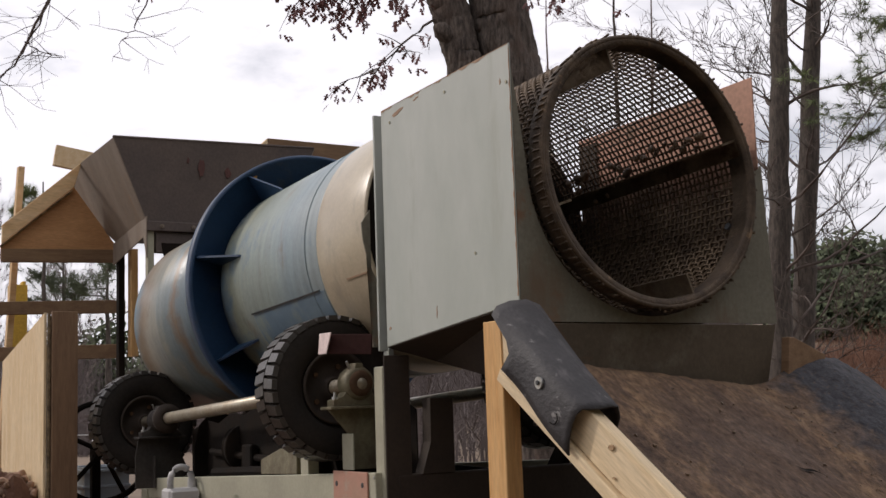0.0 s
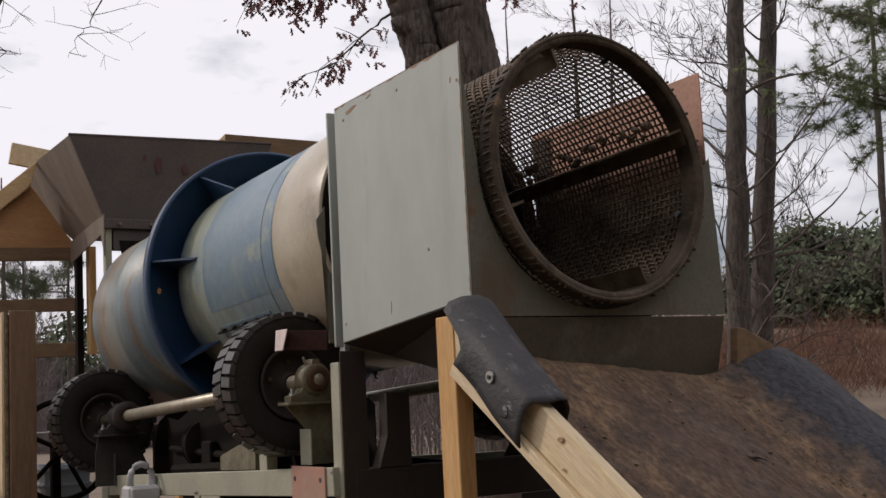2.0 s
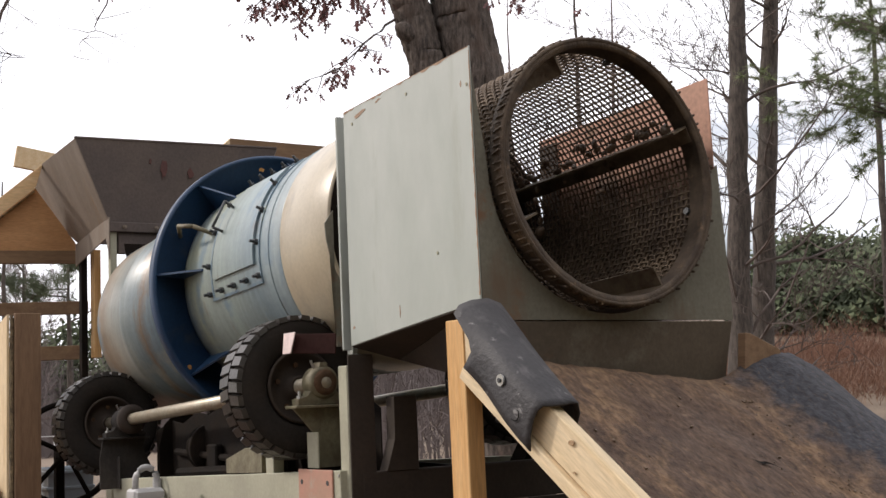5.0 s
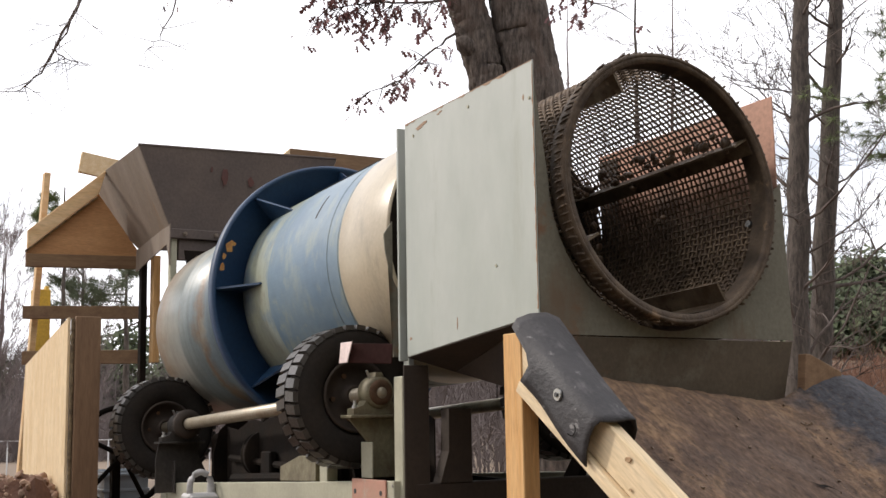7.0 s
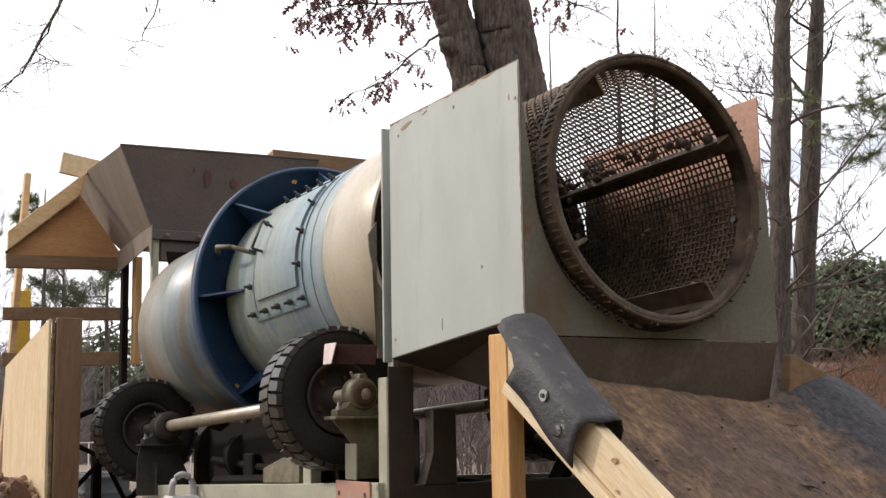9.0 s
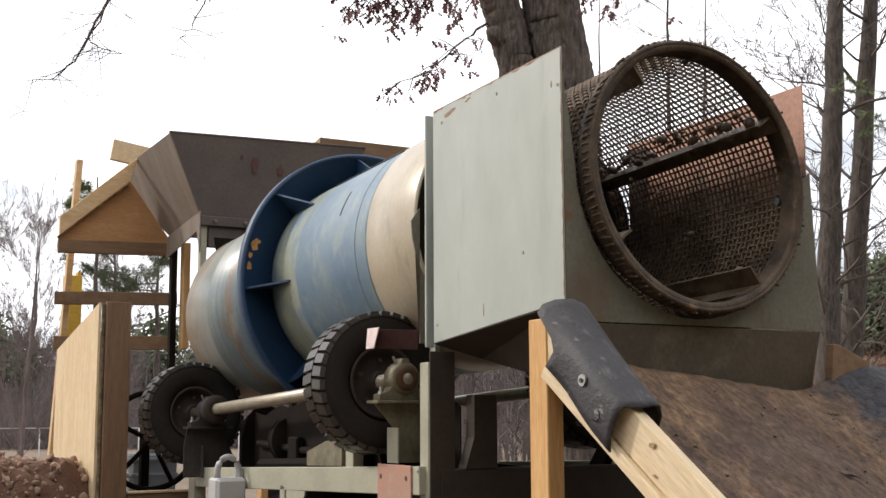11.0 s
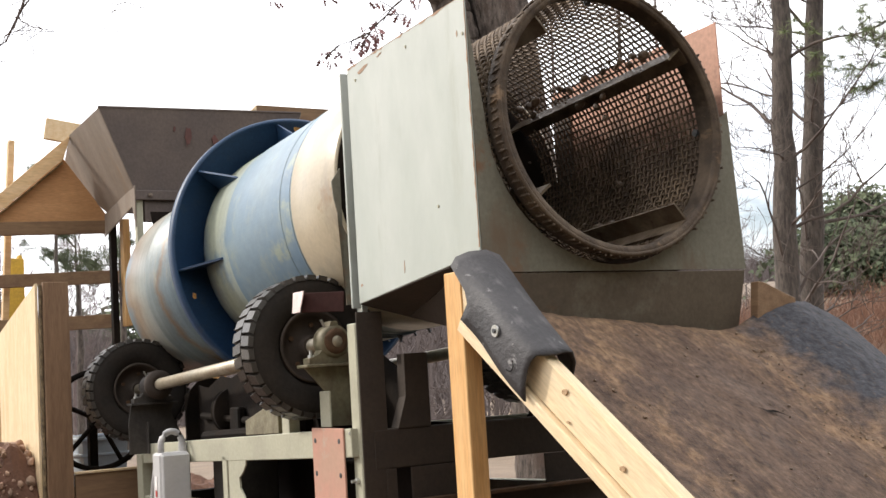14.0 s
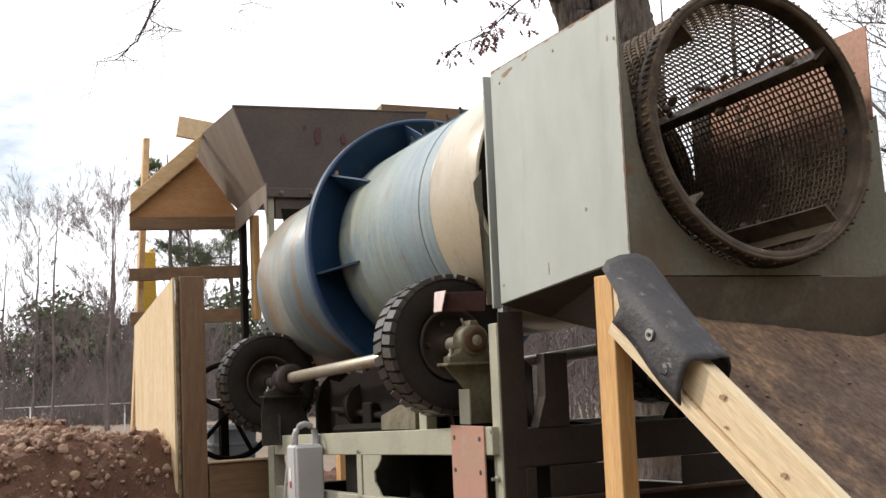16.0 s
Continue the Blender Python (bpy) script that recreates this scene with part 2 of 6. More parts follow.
STONE = mat("wet_brown_stone", (0.0880, 0.0544, 0.0336), (0.1520, 0.1040, 0.0680), 2.0, 0.4, 0, 0.2, vary=0.4, fine=9)
DIRT = mat("red_brown_dirt", (0.0920, 0.0400, 0.0232), (0.1280, 0.0640, 0.0384), 5.0, 0.95, 0, 1.0, (0.21, 0.135, 0.095), 0.60, 14.0)
GROUND = mat("leaf_littered_ground", (0.13, 0.09, 0.06), (0.19, 0.14, 0.095), 1.2, 0.95, 0, 0.6, (0.15, 0.12, 0.06), 0.6, 3.0, fine=25)
BARK = mat("furrowed_oak_bark", (0.036, 0.026, 0.021), (0.145, 0.115, 0.095), 11.0, 0.95, 0, 1.0, stretch=(3.2, 3.2, 0.7), fine=44, stain=((0.10, 0.065, 0.048), 0.54, 2.0, (1, 1, 1)))
BARKP = mat("grey_brown_bark", (0.034, 0.026, 0.021), (0.10, 0.080, 0.066), 10.0, 0.95, 0, 1.0, stretch=(2.5, 2.5, 0.6), fine=30, stain=((0.13, 0.12, 0.105), 0.60, 4.0, (1, 1, 1)))
FARTWIG = mat("far_twigs", (0.11, 0.08, 0.075), (0.18, 0.14, 0.13), 3.0, 0.9, 0, 0)
TWIG = mat("thin_bare_twigs", (0.065, 0.048, 0.041), (0.115, 0.088, 0.074), 3.0, 0.9, 0, 0)
DEADLEAF = mat("dry_purple_brown_leaf", (0.14, 0.06, 0.06), (0.21, 0.10, 0.095), 6.0, 0.7, 0, 0)
NEEDLE = mat("pine_needles", (0.09, 0.12, 0.035), (0.14, 0.165, 0.055), 2.0, 0.7, 0, 0)
FARNEEDLE = mat("far_pine_needles", (0.055, 0.070, 0.034), (0.082, 0.096, 0.048), 0.6, 0.9, 0, 0)
FARWOOD = mat("far_bare_woods", (0.1014, 0.0819, 0.0780), (0.1482, 0.1209, 0.1131), 0.5, 0.95, 0, 0)
BRUSH = mat("russet_brush", (0.15, 0.072, 0.046), (0.23, 0.125, 0.08), 1.0, 0.9, 0, 0)


def belt_material():
    """Black belting under mud: dark wet mud along the middle, dry ochre mud at its margin and upper lip."""
    m = bpy.data.materials.new("muddy_belt")
    m.use_nodes = True
    n, l = m.node_tree.nodes, m.node_tree.links
    p = n["Principled BSDF"]
    co, sep = n.new("ShaderNodeTexCoord"), n.new("ShaderNodeSeparateXYZ")
    l.new(co.outputs["Object"], sep.inputs["Vector"])

    def nz(scale, stretch, detail=8):
        mp, t = n.new("ShaderNodeMapping"), n.new("ShaderNodeTexNoise")
        mp.inputs["Scale"].default_value = stretch
        t.inputs["Scale"].default_value, t.inputs["Detail"].default_value, t.inputs["Roughness"].default_value = scale, detail, 0.65
        l.new(co.outputs["Object"], mp.inputs["Vector"])
        l.new(mp.outputs["Vector"], t.inputs["Vector"])
        return t.outputs["Fac"]

    def calc(op, a, b):
        q = n.new("ShaderNodeMath")
        q.operation = op
        for i, v in enumerate((a, b)):
            if isinstance(v, (int, float)):
                q.inputs[i].default_value = v
            else:
                l.new(v, q.inputs[i])
        return q.outputs[0]

    def span(v, lo, hi, to0=0.0, to1=1.0):
        q = n.new("ShaderNodeMapRange")
        for key, x in zip(("From Min", "From Max", "To Min", "To Max"), (lo, hi, to0, to1)):
            q.inputs[key].default_value = x
        l.new(v, q.inputs["Value"])
        return q.outputs["Result"]

    def blend(f, a, b):
        q = n.new("ShaderNodeMix")
        q.data_type = "RGBA"
        l.new(f, q.inputs["Factor"])
        for key, v in (("A", a), ("B", b)):
            if isinstance(v, tuple):
                q.inputs[key].default_value = (*v, 1)
            else:
                l.new(v, q.inputs[key])
        return q.outputs["Result"]

    patch, streak, grit = nz(5, (1, 1, 1)), nz(8, (0.8, 1.25, 0.85), 12), nz(60, (1, 1, 1), 4)
    yy = calc("ADD", sep.outputs["Y"], calc("MULTIPLY", calc("SUBTRACT", patch, 0.5), 0.45))
    xx = calc("ADD", sep.outputs["X"], calc("MULTIPLY", calc("SUBTRACT", patch, 0.5), 0.5))
    wet = blend(span(streak, 0.36, 0.66), (0.078, 0.049, 0.035), (0.128, 0.082, 0.056))
    ochre = blend(span(nz(22, (1, 1, 1)), 0.35, 0.65), (0.165, 0.098, 0.055), (0.24, 0.152, 0.088))
    margin = calc("MAXIMUM", calc("MULTIPLY", span(yy, 0.27, 0.38), span(streak, 0.36, 0.60)), calc("MULTIPLY", span(xx, -0.47, -0.60), span(streak, 0.34, 0.62)))
    left = calc("MULTIPLY", calc("MULTIPLY", span(yy, -0.48, -0.36), span(yy, -0.10, -0.26)), span(streak, 0.46, 0.62))
    lines = calc("MULTIPLY", span(nz(10, (0.45, 2.6, 0.5)), 0.60, 0.70), 0.7)
    mud = blend(calc("MAXIMUM", calc("MAXIMUM", margin, left), lines), wet, ochre)
    rub = blend(span(patch, 0.35, 0.65), (0.034, 0.034, 0.040), (0.062, 0.061, 0.067))
    bare = calc("MULTIPLY", span(yy, 0.44, 0.56), span(grit, 0.05, 0.45))
    fleck = n.new("ShaderNodeMix")
    fleck.data_type, fleck.blend_type = "RGBA", "MULTIPLY"
    fleck.inputs["Factor"].default_value = 1.0
    l.new(blend(bare, mud, rub), fleck.inputs["A"])
    l.new(span(nz(42, (0.7, 1.2, 0.8), 14), 0.32, 0.68, 0.50, 1.50), fleck.inputs["B"])
    l.new(fleck.outputs["Result"], p.inputs["Base Color"])
    l.new(span(patch, 0.3, 0.7, 0.68, 0.92), p.inputs["Roughness"])
    p.inputs["Specular IOR Level"].default_value = 0.25
    bp = n.new("ShaderNodeBump")
    bp.inputs["Strength"].default_value, bp.inputs["Distance"].default_value = 0.9, 0.012
    l.new(calc("ADD", calc("MULTIPLY", grit, 0.6), patch), bp.inputs["Height"])
    l.new(bp.outputs["Normal"], p.inputs["Normal"])
    return m


BELTBED = belt_material()


def shell_paint(name, bands, scrape, scrape_at, rough=0.38):
    """Paint that changes along the drum (x, colour pairs), rubbed round its girth, with scraped patches and dull smears."""
    m = bpy.data.materials.new(name)
    m.use_nodes = True
    n, l = m.node_tree.nodes, m.node_tree.links
    p = n["Principled BSDF"]
    co, sep, ramp = n.new("ShaderNodeTexCoord"), n.new("ShaderNodeSeparateXYZ"), n.new("ShaderNodeValToRGB")
    l.new(co.outputs["Object"], sep.inputs["Vector"])

    def nz(scale, stretch, detail=8, at=0.0):
        mp, t = n.new("ShaderNodeMapping"), n.new("ShaderNodeTexNoise")
        mp.inputs["Scale"].default_value, mp.inputs["Location"].default_value = stretch, (at, at, at)
        t.inputs["Scale"].default_value, t.inputs["Detail"].default_value, t.inputs["Roughness"].default_value = scale, detail, 0.62
        l.new(co.outputs["Object"], mp.inputs["Vector"])
        l.new(mp.outputs["Vector"], t.inputs["Vector"])
        return t.outputs["Fac"]

    def span(v, lo, hi, to0=0.0, to1=1.0):
        q = n.new("ShaderNodeMapRange")
        for key, x in zip(("From Min", "From Max", "To Min", "To Max"), (lo, hi, to0, to1)):
            q.inputs[key].default_value = x
        l.new(v, q.inputs["Value"])
        return q.outputs["Result"]

    def blend(f, a, b, kind="MIX"):
        q = n.new("ShaderNodeMix")
        q.data_type, q.blend_type = "RGBA", kind
        for key, v in (("Factor", f), ("A", a), ("B", b)):
            if isinstance(v, float):
                q.inputs[key].default_value = v
            elif isinstance(v, tuple):
                q.inputs[key].default_value = (*v, 1)
            else:
                l.new(v, q.inputs[key])
        return q.outputs["Result"]

    lo, hi = bands[0][0], bands[-1][0]
    shiftx = n.new("ShaderNodeMath")
    shiftx.operation = "MULTIPLY_ADD"
    l.new(span(nz(2.0, (0.6, 1, 1)), 0.3, 0.7, -0.5, 0.5), shiftx.inputs[0])
    shiftx.inputs[1].default_value = 0.30
    l.new(sep.outputs["X"], shiftx.inputs[2])
    l.new(span(shiftx.outputs[0], lo, hi), ramp.inputs["Fac"])
    while len(ramp.color_ramp.elements) < len(bands):
        ramp.color_ramp.elements.new(0.5)
    for e, (x, c) in zip(ramp.color_ramp.elements, bands):
        e.position, e.color = (x - lo) / (hi - lo), (*c, 1)
    girth = nz(3.0, (7.0, 0.6, 0.6), 10, 2.0)
    colour = blend(1.0, ramp.outputs["Color"], span(girth, 0.3, 0.7, 0.82, 1.18), "MULTIPLY")
    worn = nz(2.6, (1.4, 1, 1), 10, 5.0)
    colour = blend(span(worn, scrape_at, scrape_at + 0.14), colour, scrape)
    colour = blend(span(nz(5.0, (2.5, 1, 1), 10, 9.0), 0.60, 0.72, 0.0, 0.55), colour, (0.17, 0.13, 0.09))
    colour = blend(1.0, colour, span(nz(45, (1, 1, 1), 4), 0.25, 0.75, 0.90, 1.09), "MULTIPLY")
    l.new(colour, p.inputs["Base Color"])
    l.new(span(worn, 0.3, 0.7, rough - 0.08, rough + 0.14), p.inputs["Roughness"])
    bp = n.new("ShaderNodeBump")
    bp.inputs["Strength"].default_value, bp.inputs["Distance"].default_value = 0.10, 0.01
    l.new(nz(14, (1, 1, 1)), bp.inputs["Height"])
    l.new(bp.outputs["Normal"], p.inputs["Normal"])
    return m


BLUEWORN = shell_paint("scuffed_blue_paint", [(-1.64, (0.11, 0.14, 0.16)), (-1.52, (0.275, 0.29, 0.215)), (-1.34, (0.25, 0.285, 0.255)), (-1.12, (0.225, 0.27, 0.25)), (-0.85, (0.18, 0.24, 0.265)), (-0.54, (0.24, 0.285, 0.29))], (0.10, 0.18, 0.26), 0.54)
FEEDEND = shell_paint("pale_scuffed_steel", [(-3.02, (0.13, 0.20, 0.25)), (-2.92, (0.23, 0.17, 0.115)), (-2.78, (0.28, 0.27, 0.235)), (-2.58, (0.20, 0.23, 0.225)), (-2.40, (0.16, 0.20, 0.21)), (-2.31, (0.19, 0.135, 0.09)), (-2.20, (0.16, 0.205, 0.225)), (-1.64, (0.095, 0.16, 0.215))], (0.28, 0.27, 0.22), 0.56)

# ---- builders ----
MB = pose(-0.2, 4.55, 0, 0, 0, -58.79)  # the machine's own plan: x towards the outlet, y across, z up
OFF = {}


def thing(name, o, label, category, group="", m=None):
    ob = new(name)
    ob.empty_display_size = 0.1
    ob.matrix_world = (MB if m is None else m) @ Matrix.Translation(o)
    OFF[ob.name] = Vector(o)
    return tagged(ob, label, category, group)


def link(name, bm, material, smooth=False):
    me = bpy.data.meshes.new(name)
    bmesh.ops.recalc_face_normals(bm, faces=bm.faces)
    bm.to_mesh(me)
    bm.free()
    me.materials.append(material)
    if smooth:
        me.polygons.foreach_set("use_smooth", [True] * len(me.polygons))
    return new(name, me)


def part(name, bm, material, parent, label="", smooth=False):
    """One mesh under a thing or part; the bmesh is in the thing's plan coordinates."""
    root = parent
    while root.parent:
        root = root.parent
    off = OFF.get(root.name, Vector())
    for v in bm.verts:
        v.co -= off
    ob = link(name, bm, material, smooth)
    ob.parent = parent
    if label:
        ob["label"] = label
    return ob


def bevel(bm, w):
    if w:
        bmesh.ops.bevel(bm, geom=bm.edges[:], offset=w, segments=1, affect="EDGES")
    return bm


def box(lo, hi, w=0.004, bm=None):
    own = bmesh.new()
    c = [(a + b) / 2 for a, b in zip(lo, hi)]
    s = [abs(b - a) for a, b in zip(lo, hi)]
    bmesh.ops.create_cube(own, size=1, matrix=Matrix.Translation(c) @ Matrix.Diagonal((*s, 1)))
    bevel(own, min(w, min(s) * 0.3))
    return join(bm, own)


def join(bm, own):
    if bm is None:
        return own
    me = bpy.data.meshes.new("scratch")
    own.to_mesh(me)
    own.free()
    bm.from_mesh(me)
    bpy.data.meshes.remove(me)
    return bm


def beam(p, q, wide, high, w=0.003, up=(0, 0, 1), bm=None):
    """A board from p to q; wide across, high along up."""
    p, q = Vector(p), Vector(q)
    d = (q - p).normalized()
    side = d.cross(Vector(up)).normalized()
    top = side.cross(d)
    own = bmesh.new()
    bmesh.ops.create_cube(own, size=1, matrix=Matrix.Translation((p + q) / 2) @ Matrix((side, d, top)).transposed().to_4x4() @ Matrix.Diagonal((wide, (q - p).length, high, 1)))
    bevel(own, min(w, wide * 0.3, high * 0.3))
    return join(bm, own)


def prism(poly, axis, lo, hi, w=0.002, bm=None):
    """A plate: polygon in the two other axes, from lo to hi along axis (0, 1 or 2)."""
    own = bmesh.new()
    rings = []
    for v in (lo, hi):
        ring = []
        for a, b in poly:
            co = [a, b]
            co.insert(axis, v)
            ring.append(own.verts.new(co))
        rings.append(ring)
    n = len(poly)
    own.faces.new(rings[0])
    own.faces.new(rings[1][::-1])
    for i in range(n):
        own.faces.new((rings[0][i], rings[0][(i + 1) % n], rings[1][(i + 1) % n], rings[1][i]))
    bevel(own, w)
    return join(bm, own)


def plate(corners, thick, w=0.0015, bm=None):
    """A plate from a flat loop of corners, thickened along its normal."""
    own = bmesh.new()
    cs = [Vector(c) for c in corners]
    nrm = (cs[1] - cs[0]).cross(cs[2] - cs[0]).normalized() * thick
    a = [own.verts.new(c) for c in cs]
    b = [own.verts.new(c + nrm) for c in cs]
    own.faces.new(a)
    own.faces.new(b[::-1])
    for i in range(len(cs)):
        j = (i + 1) % len(cs)
        own.faces.new((a[i], a[j], b[j], b[i]))
    bevel(own, w)
    return join(bm, own)


def lathe(profile, n=64, x_axis=True, closed=False, bm=None):
    """Turn (x, radius) points about the x axis."""
    own = bmesh.new()
    rows = []
    for k in range(n):
        a = 2 * math.pi * k / n
        rows.append([own.verts.new((x, r * math.cos(a), r * math.sin(a))) for x, r in profile])
    m = len(profile)
    for k in range(n):
        for i in range(m if closed else m - 1):
            j = (i + 1) % m
            own.faces.new((rows[k][i], rows[k][j], rows[(k + 1) % n][j], rows[(k + 1) % n][i]))
    return join(bm, own)


def rod(p, q, r, n=12, bm=None, r2=None):
    p, q = Vector(p), Vector(q)
    own = bmesh.new()
    bmesh.ops.create_cone(own, cap_ends=True, segments=n, radius1=r, radius2=r if r2 is None else r2, depth=(q - p).length,
                          matrix=Matrix.Translation((p + q) / 2) @ (q - p).to_track_quat("Z", "Y").to_matrix().to_4x4())
    return join(bm, own)


def moved(bm, m):
    bmesh.ops.transform(bm, matrix=m, verts=bm.verts[:])
    return bm


def tubes(name, lines, n=5):
    """Mesh data of many tapered tubes; lines of (point, radius) lists."""
    vs, fs = [], []
    for line in lines:
        start = len(vs)
        for i, (p, r) in enumerate(line):
            a = line[max(i - 1, 0)][0]
            b = line[min(i + 1, len(line) - 1)][0]
            d = (b - a).normalized()
            u = d.orthogonal().normalized()
            v = d.cross(u)
            for k in range(n):
                t = 2 * math.pi * k / n
                vs.append(p + u * (r * math.cos(t)) + v * (r * math.sin(t)))
        for i in range(len(line) - 1):
            for k in range(n):
                k2 = (k + 1) % n
                fs.append((start + i * n + k, start + i * n + k2, start + (i + 1) * n + k2, start + (i + 1) * n + k))
        fs.append(tuple(start + (len(line) - 1) * n + k for k in range(n)))
    me = bpy.data.meshes.new(name)
    me.from_pydata([tuple(v) for v in vs], [], fs)
    return me


def bolt_head(at, out, r=0.011, h=0.012, stud=0.0, bm=None):
    at, out = Vector(at), Vector(out).normalized()
    bm = rod(at - out * 0.003, at + out * h, r, 6, bm)
    if stud:
        bm = rod(at + out * h, at + out * (h + stud), r * 0.5, 8, bm)
    return bm


def stone_bm(r, seed, fine=2):
    rnd = random.Random(seed)
    bm = bmesh.new()
    bmesh.ops.create_icosphere(bm, subdivisions=fine, radius=r)
    o = Vector((rnd.random() * 50, rnd.random() * 50, 0))
    sq = Vector((1, rnd.uniform(0.7, 1), rnd.uniform(0.5, 0.8)))
    for v in bm.verts:
        v.co = Vector([a * b for a, b in zip(v.co * (1 + 0.5 * noise.noise(v.co / r * 0.9 + o)), sq)])
    return bm


# ---- ground ----
def ground_height(x, y):
    """Gently rolling yard with a dirt berm beside the feed end."""
    ease = lambda v: max(0.0, min(1.0, v)) ** 2 * (3 - 2 * max(0.0, min(1.0, v)))
    z = 0.06 * noise.noise(Vector((x * 0.35, y * 0.35, 0)))
    z += 0.10 * ease((x - 0.5) / 5) * max(0.0, min(y, 60) - 10)
    return z - 0.013 * ease((-x) / 8) * max(0.0, min(y, 120) - 14)


def make_ground():
    xs = sorted(set([-900, -400, -200, -120, -80, -60, -45, -35, -28, -22, -17] + [i * 0.7 - 14 for i in range(45)] + [22, 28, 36, 50, 80, 140, 300, 900]))
    ys = sorted(set([-900, -200, -60, -30, -15, -8] + [i * 0.7 - 5 for i in range(50)] + [32, 36, 42, 50, 60, 75, 100, 150, 300, 900]))
    vs = [(x, y, ground_height(x, y)) for y in ys for x in xs]
    w = len(xs)
    fs = [(j * w + i, j * w + i + 1, (j + 1) * w + i + 1, (j + 1) * w + i) for j in range(len(ys) - 1) for i in range(w - 1)]
    me = bpy.data.meshes.new("ground")
    me.from_pydata(vs, [], fs)
    me.materials.append(GROUND)
    me.polygons.foreach_set("use_smooth", [True] * len(me.polygons))
    tagged(new("ground", me), "brown bare yard earth littered with dry leaves", "ground", kind="structure")


def pile_height(h, r):
    """Heap of dug material, in the machine's plan."""
    ease = lambda v: max(0.0, min(1.0, v)) ** 2 * (3 - 2 * max(0.0, min(1.0, v)))
    d = 1.08 * ease((-2.45 - h) / 0.65) * ease((h + 13) / 3)
    e = ease((r + 5.2) / 1.6) * (1 - 0.62 * ease((r + 0.75) / 0.9))
    heap = 0.10 * math.exp(-((h + 0.32) / 0.42) ** 2 - ((r + 0.02) / 0.30) ** 2)
    ledge = 0.60 * ease((0.25 - h) / 0.5) * ease((r + 2.6) / 0.8) * ease((h + 11) / 3)
    z = max(d * e, ledge) + heap
    rough = 0.10 * noise.noise(Vector((h * 1.7, r * 1.7, 3))) + 0.075 * noise.noise(Vector((h * 4.5, r * 4.5, 7))) + 0.045 * noise.noise(Vector((h * 11, r * 11, 2)))
    return z + rough * min(1, 0.25 + z)


def make_pile():
    n, k = 260, 170
    vs, fs = [], []
    for i in range(n):
        for j in range(k):
            h, r = -10.5 + 11.0 * i / (n - 1), -5.4 + 6.9 * j / (k - 1)
            z = pile_height(h, r) - 0.03
            vs.append((h, r, z + 0.05 * noise.noise(Vector((h * 13, r * 13, 1)))))
    fs = [(i * k + j, (i + 1) * k + j, (i + 1) * k + j + 1, i * k + j + 1) for i in range(n - 1) for j in range(k - 1)]
    me = bpy.data.meshes.new("dirt_pile")
    me.from_pydata(vs, [], fs)
    me.materials.append(DIRT)
    pile = new("dirt_pile", me)
    pile.matrix_world = MB.copy()
    tagged(pile, "heap of red-brown dirt and gravel beside the plywood", "dirt pile", kind="stuff")
    rnd = random.Random(5)
    pool = []
    for s in range(18):
        bm = stone_bm(1, s + 40, 2 if s < 9 else 1)
        me = bpy.data.meshes.new("pool")
        bm.to_mesh(me)
        bm.free()
        pool.append(([v.co.copy() for v in me.vertices], [tuple(p.vertices) for p in me.polygons]))
        bpy.data.meshes.remove(me)
    vs, fs = [], []
    for _ in range(34000):
        h, r = rnd.uniform(-8.5, 0.2), rnd.uniform(-3.6, 0.7)
        z = pile_height(h, r) - 0.03
        if z < 0.12 or (z < 0.85 and rnd.random() < 0.1):
            continue
        size = rnd.choice([0.006, 0.008, 0.010, 0.012, 0.016, 0.022, 0.030, 0.038]) * rnd.uniform(0.7, 1.3) * (0.42 if z < 0.8 else 0.75)
        q = Euler((rnd.uniform(0, 6), rnd.uniform(0, 6), rnd.uniform(0, 6))).to_matrix()
        pv, pf = pool[rnd.randrange(9) + (9 if size < 0.018 else 0)]
        o = len(vs)
        vs += [tuple(q @ v * size + Vector((h, r, z + size * 0.3))) for v in pv]
        fs += [tuple(i + o for i in f) for f in pf]
    me = bpy.data.meshes.new("gravel")
    me.from_pydata(vs, [], fs)
    me.materials.append(LOOSE_PILE)
    g = new("gravel", me)
    g.matrix_world = MB.copy()
    tagged(g, "loose tan and brown stones on the dirt heap", "gravel", kind="stuff")


def island_variation(m, spread):
    n, l = m.node_tree.nodes, m.node_tree.links
    p = n["Principled BSDF"]
    src = p.inputs["Base Color"].links[0].from_socket
    geo, vr, mx = n.new("ShaderNodeNewGeometry"), n.new("ShaderNodeMapRange"), n.new("ShaderNodeMix")
    vr.inputs["To Min"].default_value, vr.inputs["To Max"].default_value = 1 - spread, 1 + spread
    l.new(geo.outputs["Random Per Island"], vr.inputs["Value"])
    mx.data_type, mx.blend_type = "RGBA", "MULTIPLY"
    mx.inputs["Factor"].default_value = 1.0
    l.new(src, mx.inputs["A"])
    l.new(vr.outputs["Result"], mx.inputs["B"])
    l.new(mx.outputs["Result"], p.inputs["Base Color"])
    return m


LOOSE_PILE = island_variation(mat("tan_pit_stone", (0.20, 0.115, 0.075), (0.33, 0.225, 0.155), 5.0, 0.85, 0, 0.3), 0.4)
for leafy, amount in ((DEADLEAF, 0.4), (NEEDLE, 0.35), (FARNEEDLE, 0.4), (BRUSH, 0.4)):
    island_variation(leafy, amount)

# ---- the trommel drum ----
AXIS = Matrix.Translation((0, 0.486, 2.118)) @ pose(0, 0, 0, 0, -3.09, 0.74)
RATE, PHASE = 91.43, 163 - 91.43 * 9.0
RS, RM = 0.53, 0.452  # shell and screen radii
BARS = 49  # angle of a lifter bar in the drum's own turn


